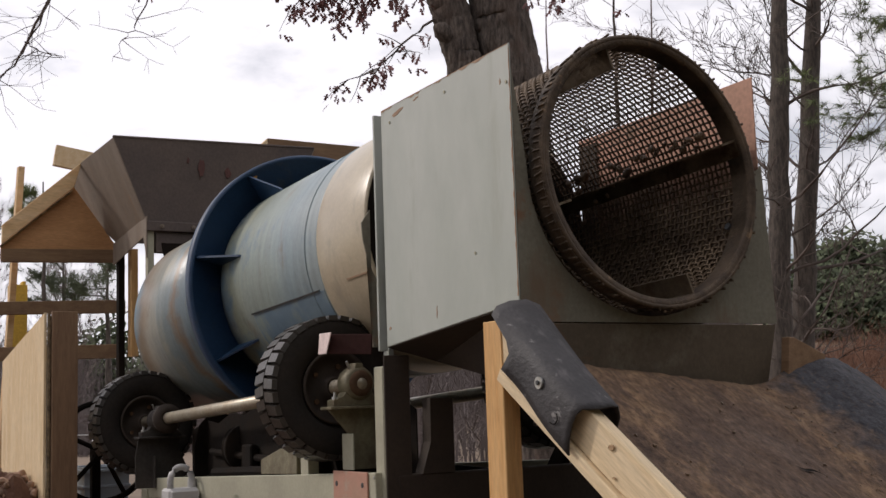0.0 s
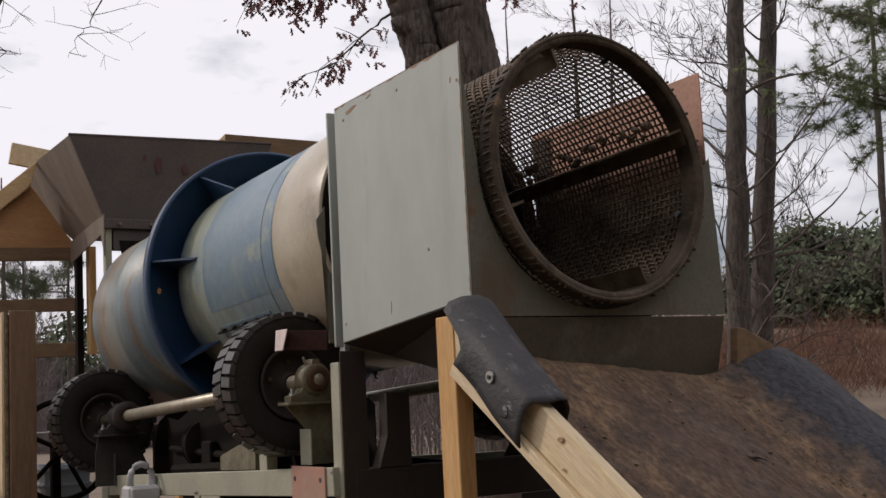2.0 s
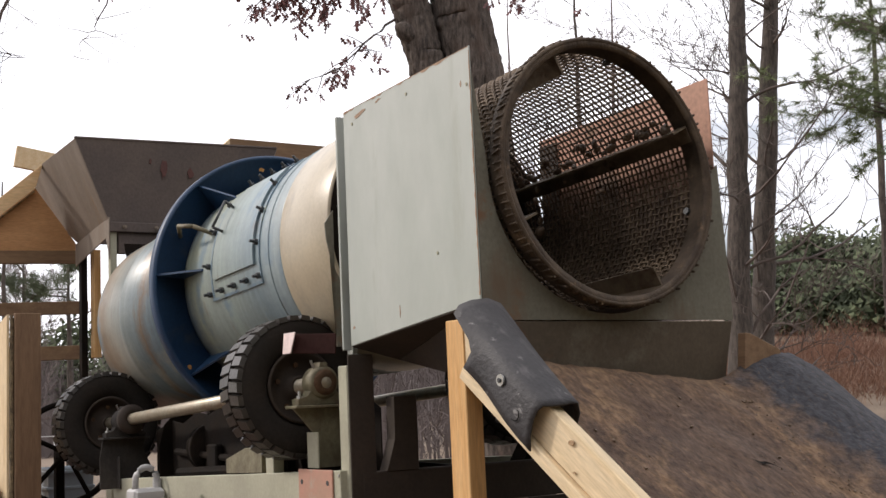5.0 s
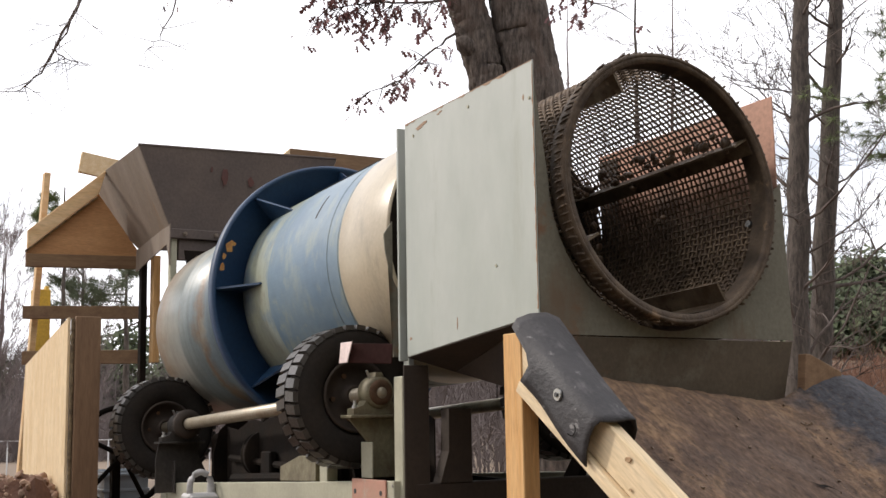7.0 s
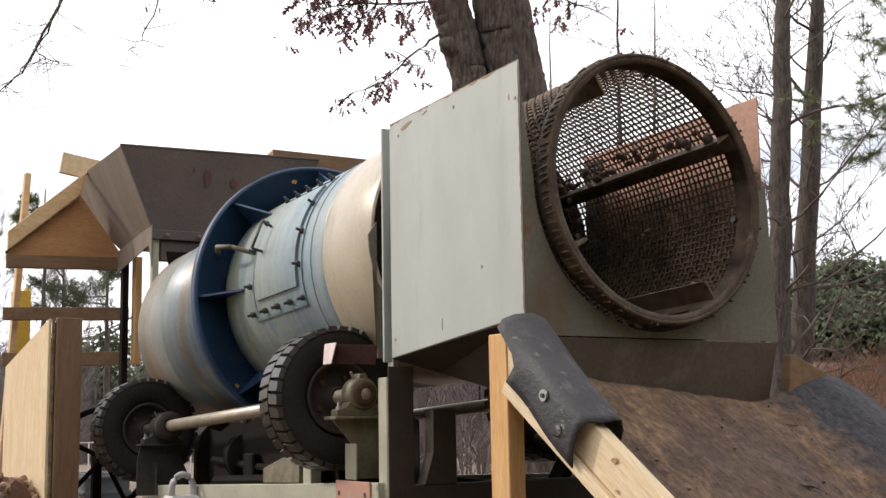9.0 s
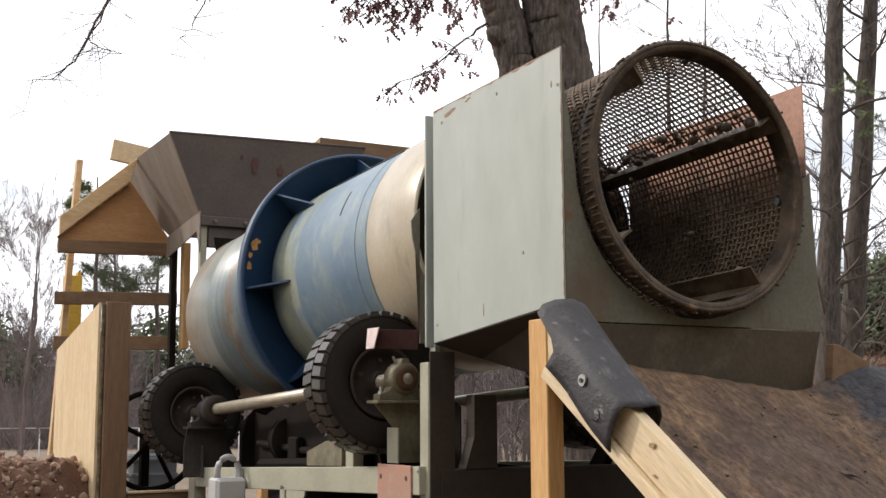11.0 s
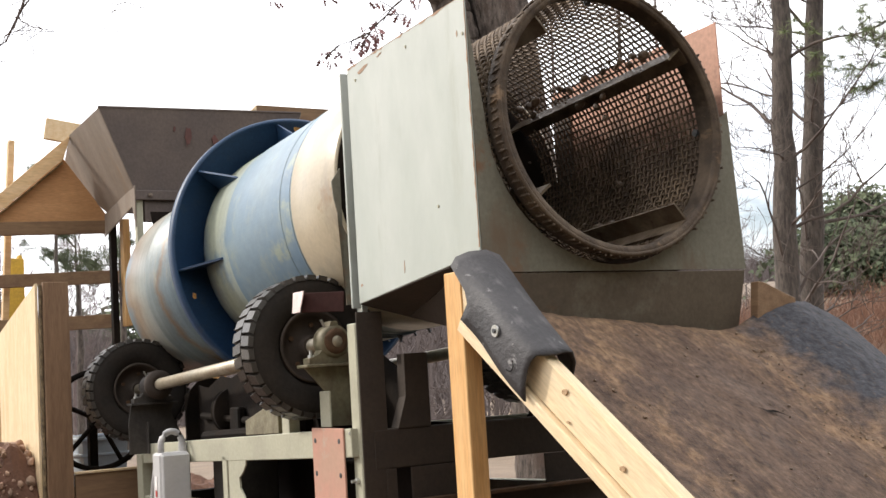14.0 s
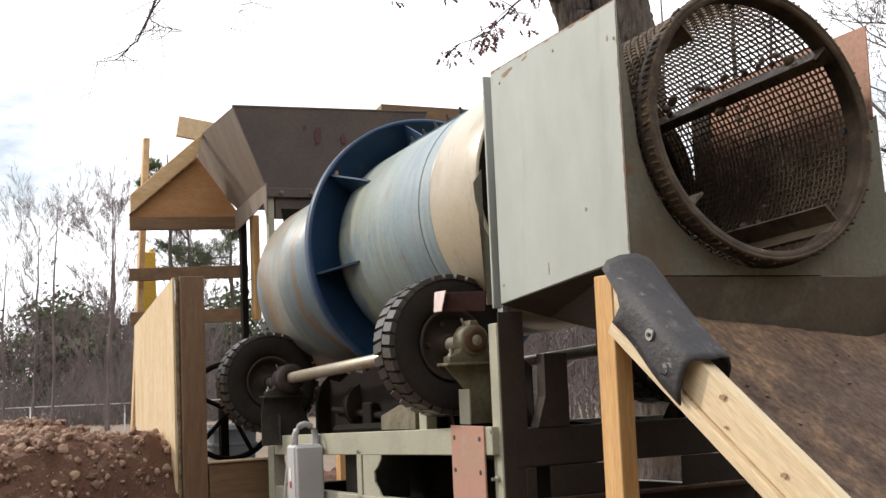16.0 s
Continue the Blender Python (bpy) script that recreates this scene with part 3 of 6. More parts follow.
def polar(x, r, deg):
    a = radians(deg)
    return Vector((x, r * math.cos(a), r * math.sin(a)))


def arc_plate(x0, x1, a0, a1, r, thick, n=14):
    bm = bmesh.new()
    rows = []
    for i in range(n + 1):
        a = a0 + (a1 - a0) * i / n
        rows.append([bm.verts.new(polar(x, rr, a)) for x, rr in ((x0, r), (x1, r), (x1, r + thick), (x0, r + thick))])
    for i in range(n):
        for k in range(4):
            bm.faces.new((rows[i][k], rows[i][(k + 1) % 4], rows[i + 1][(k + 1) % 4], rows[i + 1][k]))
    bm.faces.new(rows[0])
    bm.faces.new(rows[-1][::-1])
    return bm


def make_drum():
    drum = thing("trommel_drum", (0, 0, 0), "rotating steel trommel, worn blue and cream shell with wire screen end", "trommel")
    drum.matrix_world = MB @ AXIS
    t = 0.012
    part("feed_shell", lathe([(-3.02, RS - 0.02), (-3.02, RS - 0.006), (-3.0, RS), (-2.62, RS), (-2.605, RS + 0.006), (-2.56, RS + 0.006), (-2.545, RS), (-1.64, RS), (-1.64, RS - t), (-3.0, RS - t)], 96, closed=True), FEEDEND, drum, "pale scuffed feed end with rusty streaks", True)
    part("blue_shell", lathe([(-1.64, RS), (-1.60, RS + 0.002), (-0.56, RS + 0.002), (-0.545, RS + 0.001), (-0.545, RS - t), (-1.64, RS - t)], 96, closed=True), BLUEWORN, drum, "scuffed blue painted shell", True)
    part("running_band", lathe([(-0.545, RS - t), (-0.545, RS + 0.004), (-0.535, RS + 0.008), (-0.12, RS + 0.008), (-0.11, RS + 0.004), (-0.11, RS - t)], 96, closed=True), CREAM, drum, "cream painted running band", True)
    # near-black disc stands in for the shade inside the drum
    part("end_plate", lathe([(-0.11, RS - 0.004), (-0.105, RS - 0.004), (-0.105, 0.26), (-0.11, 0.26)], 72, closed=True), DARK, drum)
    flange = part("flange", lathe([(-1.665, RS - 0.002), (-1.665, 0.69), (-1.66, 0.700), (-1.610, 0.700), (-1.605, 0.692), (-1.605, 0.680), (-1.63, 0.676), (-1.63, RS - 0.002)], 128, closed=True), FLANGE, drum, "deep blue ring flange with yellowed chips", True)
    for k in range(8):
        a = 18 + 45 * k
        u = polar(0, 1, a)
        s = polar(0, 1, a + 90)
        bm = bmesh.new()
        tri = [u * (RS - 0.002) + Vector((-1.63, 0, 0)), u * 0.672 + Vector((-1.63, 0, 0)), u * 0.672 + Vector((-1.612, 0, 0)), u * (RS + 0.012) + Vector((-1.39, 0, 0)), u * (RS - 0.002) + Vector((-1.38, 0, 0))]
        lo = [bm.verts.new(p - s * 0.005) for p in tri]
        hi = [bm.verts.new(p + s * 0.005) for p in tri]
        bm.faces.new(lo)
        bm.faces.new(hi[::-1])
        for i in range(5):
            bm.faces.new((lo[i], lo[(i + 1) % 5], hi[(i + 1) % 5], hi[i]))
        part("gusset", bm, FLANGE, flange)
    # bolted hatch
    hatch = part("hatch", arc_plate(-1.245, -0.80, -28, 26, RS + 0.004, 0.010, 36), BLUEWORN, drum, "bolted inspection hatch, scraped blue paint")
    part("hatch_frame", join(join(join(arc_plate(-1.29, -1.275, -34, 36, RS + 0.001, 0.004), arc_plate(-0.756, -0.748, -34, 36, RS + 0.001, 0.007)), arc_plate(-1.29, -0.75, 34.6, 36, RS + 0.001, 0.008)), arc_plate(-1.29, -0.75, -34, -32.6, RS + 0.001, 0.006)), PATCH, hatch)
    for k, (x, a) in enumerate([(-1.31 + 0.135 * i, 32) for i in range(5)] + [(-1.26 + 0.12 * i, -32) for i in range(5)] + [(-1.305, 18), (-1.30, 0), (-1.30, -17), (-0.775, 16), (-0.775, 0), (-0.775, -15)]):
        bm = bolt_head(polar(x, RS + 0.004, a), polar(0, 1, a), 0.014, 0.016, 0.02)
        part("bolt", bm, BOLTM, hatch)
    for nm, xs, a0, a1, up in (("handle", -1.19, -12, 2, 0.055),):
        pts = [polar(xs, RS + 0.01, a0), polar(xs, RS + 0.01 + up, a0), polar(xs, RS + 0.01 + up, a1), polar(xs, RS + 0.01, a1)]
        bm = None
        for p, q in zip(pts, pts[1:]):
            bm = rod(p, q, 0.007, 8, bm)
        part(nm, bm, BOLTM, hatch, "bent steel rod handle", True)
    bm = None
    for p, q in ((polar(-1.62, 0.60, -2), polar(-1.50, 0.66, -2)), (polar(-1.50, 0.66, -2), polar(-1.38, 0.63, -1)), (polar(-1.38, 0.63, -1), polar(-1.35, 0.53, -1))):
        bm = rod(p, q, 0.011, 10, bm)
    part("lifting_eye", bm, BEARING, drum, "worn dark steel lifting loop", True)
    # weld seams on the shell
    patch = part("patch_plate", arc_plate(-1.31, -0.56, 140, 318, RS + 0.001, 0.0025, 96), PATCH, drum, "bluer welded patch plate")
    part("weld_bead", arc_plate(-1.315, -0.60, 139.2, 140.0, RS + 0.001, 0.008, 2), BOLTM, patch)
    part("paint_smear", arc_plate(-0.880, -0.866, 160, 174, RS + 0.003, 0.0015, 6), DARKGREY, patch)
    part("weld_bead", arc_plate(-0.33, -0.16, 138.6, 139.3, RS + 0.006, 0.006, 2), RUSTMARK, drum)
    for k, (a, r, w) in enumerate(((178, 0.645, 0.032), (183, 0.655, 0.018), (188, 0.652, 0.020), (176, 0.625, 0.012), (60, 0.65, 0.014), (300, 0.63, 0.016))):
        rn = random.Random(k + 30)
        c = polar(-1.6295, r, a)
        u, v = polar(0, 1, a), polar(0, 1, a + 90)
        w *= 0.8
        loop = [c + u * (w * rn.uniform(0.5, 1.1) * math.cos(q)) + v * (w * rn.uniform(0.7, 1.6) * math.sin(q)) for q in [j * math.pi / 6 for j in range(12)]]
        part("paint_chip", plate([(p.x, p.y, p.z) for p in loop][::-1], 0.0012, 0), CHIP, flange, "orange-yellow chipped paint")
    part("seam", lathe([(-0.665, RS), (-0.66, RS + 0.006), (-0.655, RS)], 96), BLUEWORN, drum)
    part("seam", lathe([(-2.28, RS), (-2.27, RS + 0.007), (-2.25, RS)], 96), FEEDEND, drum)
    # screen: crimped wire cloth
    x0, x1 = -0.10, 0.90
    ring_n, ax_n = 42, 112
    lines = []
    for i in range(ax_n):
        a = 360 * i / ax_n
        lines.append([(polar(x0 + (x1 - x0) * k / (ring_n * 2), RM + 0.0035 * math.sin(math.pi * (k + i)) + 0.003 * (1 if ((k // 2) + i) % 2 else -1), a), 0.0041) for k in range(ring_n * 2 + 1)])
    for k in range(ring_n):
        x = x0 + (x1 - x0) * (k + 0.5) / ring_n
        ring = [(polar(x, RM - 0.003 * (1 if (k + i) % 2 else -1), 360 * i / ax_n), 0.0041) for i in range(ax_n)]
        lines.append(ring + [ring[0]])
    me = tubes("screen", lines, 4)
    me.materials.append(WIRE)
    screen = new("screen", me)
    screen.parent = drum
    tagged(screen, "muddy crimped wire screen", kind="stuff")
    ring = part("end_ring", lathe([(0.87, RM - 0.006), (0.87, RM - 0.012), (0.938, RM - 0.012), (0.940, RM - 0.015), (0.950, RM - 0.015), (0.953, RM + 0.006), (0.948, RM + 0.017), (0.885, RM + 0.017), (0.885, RM + 0.008), (0.93, RM + 0.006), (0.93, RM - 0.004)], 96, closed=True), MUD, drum, "mud caked steel end ring", True)
    # wire ends folded round the rim
    lines = []
    rnd = random.Random(3)
    for i in range(ax_n):
        a = 360 * i / ax_n + rnd.uniform(-0.5, 0.5)
        e = rnd.choice([0, 0, 0.002, 0.004, 0.006, 0.011])
        lines.append([(polar(0.885, RM + 0.010, a), 0.004), (polar(0.92, RM + 0.019 + e * 0.3, a), 0.005), (polar(0.950 + e * 0.4, RM + 0.017 + e, a + rnd.uniform(-0.6, 0.6)), 0.0045)])
    me = tubes("wire_fringe", lines, 4)
    me.materials.append(MUD)
    we = new("wire_fringe", me)
    we.parent = drum
    tagged(we, "bent wire ends caked with mud", kind="stuff")
    part("rim_rod", lathe([(0.947 + 0.009 * math.cos(k * math.pi / 4), RM + 0.012 + 0.009 * math.sin(k * math.pi / 4)) for k in range(8)], 96, closed=True), MUD, drum, "", True)
    for k in range(4):
        a = BARS + 90 * k
        bm = bmesh.new()
        u, s = polar(0, 1, a), polar(0, 1, a + 90)
        prof = [u * (RM - 0.008) + s * 0.004, u * (RM - 0.085) + s * 0.004, u * (RM - 0.085) - s * 0.004, u * (RM - 0.016) - s * 0.004, u * (RM - 0.016) - s * 0.062, u * (RM - 0.008) - s * 0.062]
        lo = [bm.verts.new(p + Vector((-0.1, 0, 0))) for p in prof]
        hi = [bm.verts.new(p + Vector((0.93, 0, 0))) for p in prof]
        bm.faces.new(lo)
        bm.faces.new(hi[::-1])
        for i in range(6):
            bm.faces.new((lo[i], lo[(i + 1) % 6], hi[(i + 1) % 6], hi[i]))
        part("lifter_bar", bm, LIFTER, drum, "muddy angle iron lifter")
        part("bolt", bolt_head(polar(0.86, RM - 0.013, a + 50), -polar(0, 1, a + 50), 0.014, 0.008), BOLTM, ring)
    return drum


# ---- discharge housing ----
def make_housing():
    L, Rr, F = -0.041, 1.07, 0.90
    hs = thing("discharge_housing", (0.4, 0.5, 1.3), "grey-green painted steel box round the screen, open above", "trommel housing")
    part("side_panel", prism([(0.03, 1.632), (F, 1.72), (F, 2.555), (0.03, 2.53)], 1, L, L + 0.006), GREEN, hs, "grey-green sheet with rust spots")
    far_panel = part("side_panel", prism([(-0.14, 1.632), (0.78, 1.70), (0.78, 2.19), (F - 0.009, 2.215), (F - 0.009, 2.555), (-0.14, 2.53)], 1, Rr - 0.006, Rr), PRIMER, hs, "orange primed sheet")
    far_panel.location = Vector((0.03, -0.055, 0))
    part("edge_strip", box((-0.10, Rr - 0.071, 1.66), (0.02, Rr - 0.063, 2.50), 0.002), UNDERPLATE, hs, "dark brown flat bar")
    # end sheet with the U-shaped cut-out
    cy, cz, cr = 0.497, 2.168, 0.488
    left, right = [], []
    for k in range(25):
        a = radians(180 + 180 * k / 24)
        left.append((cy + cr * math.cos(a), cz + cr * math.sin(a)))
    poly = [(L + 0.007, 1.66), (Rr + 0.004, 1.66), (Rr - 0.020, 2.235), (cy + cr, cz + 0.02)] + left[::-1] + [(L + 0.007, 2.47)]
    # part of this sheet's darkness is shade put into its paint
    part("end_sheet", prism(poly, 0, F - 0.006, F, 0), BACKPLATE, hs, "dusty green end sheet, shade in its colour, with round cut-out")
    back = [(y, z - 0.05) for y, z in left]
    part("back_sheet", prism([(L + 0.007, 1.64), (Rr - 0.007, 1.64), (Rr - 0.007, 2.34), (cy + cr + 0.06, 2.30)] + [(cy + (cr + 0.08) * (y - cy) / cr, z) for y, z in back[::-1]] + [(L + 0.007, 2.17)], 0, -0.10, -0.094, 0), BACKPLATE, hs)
    # tapered bottom
    m = [(0.08, 0.14), (0.875, 0.14), (0.875, 0.94), (0.08, 0.94)]
    zb = 1.42
    A, B_, C, D = (0.03, L + 0.002, 1.63), (F, L + 0.002, 1.715), (F, Rr - 0.002, 1.655), (0.03, Rr - 0.002, 1.63)
    F1 = (F, L + 0.002, 1.655)
    low = [(*m[0], 1.575), (*m[1], zb), (0.875, 1.03, zb), (0.08, 0.96, 1.575)]
    # underside and lower front sheets carry their shade in the colour
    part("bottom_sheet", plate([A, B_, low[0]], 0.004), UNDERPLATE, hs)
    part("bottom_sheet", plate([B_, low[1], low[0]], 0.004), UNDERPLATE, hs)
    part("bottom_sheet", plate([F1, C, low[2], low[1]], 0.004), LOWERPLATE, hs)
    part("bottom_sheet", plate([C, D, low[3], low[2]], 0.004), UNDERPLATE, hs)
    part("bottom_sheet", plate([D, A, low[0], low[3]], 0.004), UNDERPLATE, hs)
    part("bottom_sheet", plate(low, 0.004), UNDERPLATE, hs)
    part("corner_angle", join(prism([(-0.075, 0), (-0.035, 0), (-0.035, 0.005), (-0.07, 0.005), (-0.07, 0.04), (-0.075, 0.04)], 2, 1.50, 2.53, 0, None), box((-0.03, -0.047, 1.62), (-0.016, -0.012, 2.525), 0.002)), GREEN, hs, "painted steel angle on the corner")
    for k, (x, z, w, hh) in enumerate(((0.16, 2.497, 0.085, 0.016), (0.30, 2.515, 0.04, 0.008), (0.40, 1.73, 0.006, 0.05), (0.845, 2.44, 0.010, 0.02), (0.06, 1.70, 0.02, 0.012))):
        rn = random.Random(k)
        part("rust_mark", prism([(x + w * 0.5 * math.cos(a) * rn.uniform(0.6, 1.2), z + hh * 0.5 * math.sin(a) * rn.uniform(0.5, 1.3) + 0.35 * w * 0.3 * math.cos(a)) for a in [k2 * math.pi / 6 for k2 in range(12)]], 1, L - 0.0012, L + 0.001, 0), RUSTMARK, hs, "rust breaking through the paint")
    rn = random.Random(77)
    xs = [0.035 + (F - 0.04) * i / 40 for i in range(41)]
    top = [2.53 + 0.025 * (x - 0.03) / (F - 0.03) for x in xs]
    edge = [(x, z - 0.001) for x, z in zip(xs, top)] + [(x, z - rn.choice([0.002, 0.003, 0.004, 0.006, 0.010])) for x, z in list(zip(xs, top))[::-1]]
    part("rust_edge", prism(edge, 1, L - 0.001, L + 0.001, 0), RUSTMARK, hs, "rust along the sheet's cut edge")
    zs = [1.74 + 0.80 * i / 40 for i in range(41)]
    edge = [(F - 0.0005, z) for z in zs] + [(F - rn.choice([0.002, 0.003, 0.004, 0.007]), z) for z in zs[::-1]]
    part("rust_edge", prism(edge, 1, L - 0.001, L + 0.001, 0), RUSTMARK, hs, "rust along the sheet's cut edge")
    for p in ((0.66, 1.905), (0.88, 2.43), (0.1, 2.47), (0.5, 2.49)):
        part("rivet", bolt_head((p[0], L, p[1]), (0, -1, 0), 0.006, 0.003), GREENR, hs)


# ---- chassis ----
def make_chassis():
    ch = thing("trommel_chassis", (-1.4, 0.5, 0), "grey-green welded steel frame with rusty joints", "machine frame")
    for y in (-0.09, 1.06):
        part("top_rail", beam((-2.75, y, 1.02), (0.05, y, 1.125), 0.05, 0.105), GREENR, ch)
        part("bottom_rail", beam((-2.75, y, 0.742), (0.05, y, 0.822), 0.05, 0.105), GREENR, ch)
        for x in (-2.3,):
            part("upright", box((x - 0.05, y - 0.02, 0.74 + 0.04 * (x + 1)), (x + 0.05, y + 0.02, 1.05 + 0.04 * (x + 1)), 0.004), GREENR, ch)
        post = part("corner_post", box((0.004, y + 0.002, 0.02), (0.074, y + 0.042, 1.56), 0.004), GREENR, ch)
        # brown plate puts the post's shaded face into colour
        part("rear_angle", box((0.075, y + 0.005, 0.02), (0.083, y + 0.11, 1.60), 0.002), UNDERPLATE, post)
        for z in (1.16, 0.985, 0.80, 0.62):
            part("bolt", bolt_head((0.038, y + 0.002, z), (0, -1, 0), 0.012, 0.012, 0.018), ZINC, post)
        part("leg", box((-2.72, y - 0.035, 0.0), (-2.62, y + 0.035, 1.02), 0.004), GREENR, ch)
        if y > 0:
            part("leg", box((-1.35, y - 0.035, 0.0), (-1.27, y + 0.035, 0.80), 0.004), GREENR, ch)
    sp = part("splice_plate", box((-0.285, -0.123, 0.60), (-0.003, -0.1155, 1.178), 0.002), REDPLATE, ch, "faded red primed splice plate")
    for x in (-0.255, -0.04):
        for z in (1.13, 1.005, 0.88, 0.755):
            part("bolt_hole", rod((x, -0.1245, z), (x, -0.122, z), 0.010, 10), BOLTM, sp)
    # members below the drum get its shade through the near-black colour
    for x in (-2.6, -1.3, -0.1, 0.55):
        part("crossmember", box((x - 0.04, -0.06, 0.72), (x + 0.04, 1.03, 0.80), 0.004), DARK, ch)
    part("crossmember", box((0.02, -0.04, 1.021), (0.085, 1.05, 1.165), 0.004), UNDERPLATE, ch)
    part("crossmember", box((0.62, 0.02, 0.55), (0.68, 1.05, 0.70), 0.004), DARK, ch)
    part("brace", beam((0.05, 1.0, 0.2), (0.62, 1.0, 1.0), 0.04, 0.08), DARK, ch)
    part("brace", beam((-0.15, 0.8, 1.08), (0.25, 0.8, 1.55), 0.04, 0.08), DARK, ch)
    # end plates darkened in colour for the shade under the housing
    end = part("end_web", box((0.086, 0.0, 0.06), (0.094, 1.05, 0.905), 0.002), UNDERPLATE, ch, "rust-brown end plate, shade in its colour")
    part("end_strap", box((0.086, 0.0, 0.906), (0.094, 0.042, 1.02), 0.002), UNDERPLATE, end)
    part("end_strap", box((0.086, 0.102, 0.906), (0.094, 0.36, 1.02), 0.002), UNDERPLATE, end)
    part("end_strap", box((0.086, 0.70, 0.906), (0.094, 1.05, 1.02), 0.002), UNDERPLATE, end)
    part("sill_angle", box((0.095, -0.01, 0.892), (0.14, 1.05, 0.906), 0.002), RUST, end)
    part("upright_bracket", prism([(0.06, 1.165), (0.20, 1.165), (0.20, 1.44), (0.10, 1.44), (0.10, 1.28)], 0, 0.03, 0.09), UNDERPLATE, ch)
    # torch-cut web between the rails below the near tyre
    part("gusset_plate", prism([(-1.27, 0.80), (-1.27, 1.06), (-1.04, 1.06), (-1.05, 1.01), (-1.09, 0.975), (-1.135, 0.955), (-1.13, 0.905), (-1.08, 0.875), (-1.06, 0.85), (-1.02, 0.836), (-1.02, 0.80)], 1, -0.113, -0.105), GREENR, ch)
    part("upright", box((-1.345, -0.115, 0.81), (-1.285, -0.07, 1.045), 0.003), GREENR, ch)
    pad = part("bearing_pad", prism([(-1.03, 1.143), (-1.03, 1.205), (-0.82, 1.255), (-0.65, 1.257), (-0.65, 1.153)], 1, -0.112, -0.03), BEARING, ch, "drab green sloped pad on the rail")
    part("clip", box((-0.62, -0.108, 1.150), (-0.545, -0.06, 1.223), 0.003), GREENR, pad)
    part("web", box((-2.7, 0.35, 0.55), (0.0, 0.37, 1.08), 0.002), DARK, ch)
    return ch


# ---- tyres, shafts, bearings ----
NEAR_T, FAR_T = Vector((-0.45, -0.052, 1.495)), Vector((-2.82, -0.085, 1.378))


def tyre_bm(R=0.283, half=0.085):
    prof = [(-half * 0.55, 0.14), (-half * 0.8, 0.155), (-half, 0.19), (-half * 1.02, 0.235), (-half * 0.97, R - 0.020), (-half * 0.86, R - 0.010),
            (half * 0.86, R - 0.010), (half * 0.97, R - 0.020), (half * 1.02, 0.235), (half, 0.19), (half * 0.8, 0.155), (half * 0.55, 0.14)]
    return lathe(prof, 64, closed=True)


def make_roller(y_sign, label):
    sgn = y_sign
    mirror = lambda p: Vector((p.x, p.y if sgn < 0 else 0.97 - p.y + 0.0, p.z))
    a, b = mirror(NEAR_T), mirror(FAR_T)
    d = (a - b).normalized()
    rot = d.to_track_quat("X", "Z").to_matrix().to_4x4()
    ro = thing("drive_roller", (0, 0, 0), label, "drive roller", "drive rollers under the drum")
    base = MB @ Matrix.Translation(a) @ rot
    ro.matrix_world = base
    ln = (a - b).length
    part("shaft", rod((-ln - 0.35, 0, 0), (0.292, 0, 0), 0.031, 20), SHAFT, ro, "worn bright steel shaft", True)
    for x0 in (0.0, -ln):
        ty = part("tyre", moved(tyre_bm(), Matrix.Translation((x0, 0, 0))), TYRE, ro, "dusty black rubber tyre", True)
        for k in range(34):
            for side in (-1, 1):
                aa = 360 * (k + 0.5 * (side > 0)) / 34
                u, s, x = polar(0, 1, aa), polar(0, 1, aa + 90), Vector((1, 0, 0))
                bm = bmesh.new()
                c = []
                for rr, ww, e in ((0.266, 0.0225, 1.025), (0.287, 0.0205, 0.98)):
                    for px, ps in ((0.004, -ww), (0.085 * e, -ww * 0.9), (0.085 * e, ww * 0.9), (0.004, ww)):
                        c.append(bm.verts.new(u * rr + s * (ps + px * 0.12) + x * (px * side + x0)))
                for f in ((0, 1, 2, 3), (7, 6, 5, 4), (0, 4, 5, 1), (1, 5, 6, 2), (2, 6, 7, 3), (3, 7, 4, 0)):
                    bm.faces.new([c[i] for i in f])
                part("tread_lug", bm, TREAD, ty)
        rim = part("rim", moved(lathe([(-0.05, 0.142), (-0.075, 0.15), (-0.075, 0.135), (-0.03, 0.125), (-0.02, 0.05), (-0.06, 0.045), (-0.06, 0.032), (0.06, 0.032), (0.06, 0.045), (0.02, 0.05), (0.03, 0.125), (0.075, 0.135), (0.075, 0.15), (0.05, 0.142)], 48, closed=True), Matrix.Translation((x0, 0, 0))), UNDERPLATE, ro, "rust-brown steel wheel rim", True)
        for k in range(5):
            part("lug_nut", bolt_head(polar(x0 + 0.02, 0.09, 72 * k), (1, 0, 0), 0.011, 0.014), RUST, rim)
    part("seal_ring", moved(lathe([(0.0, 0.031), (0.0, 0.062), (0.02, 0.078), (0.05, 0.078), (0.06, 0.05), (0.06, 0.031)], 32, closed=True), Matrix.Translation((-ln + 0.38, 0, 0))), UNDERPLATE, ro, "", True)
    for x in (0.175, -ln + 0.24):
        part("collar", moved(lathe([(0.045, 0.031), (0.045, 0.05), (0.07, 0.05), (0.07, 0.031)], 32, closed=True), Matrix.Translation((x, 0, 0))), RUST, ro, "", True)
    return ro, base


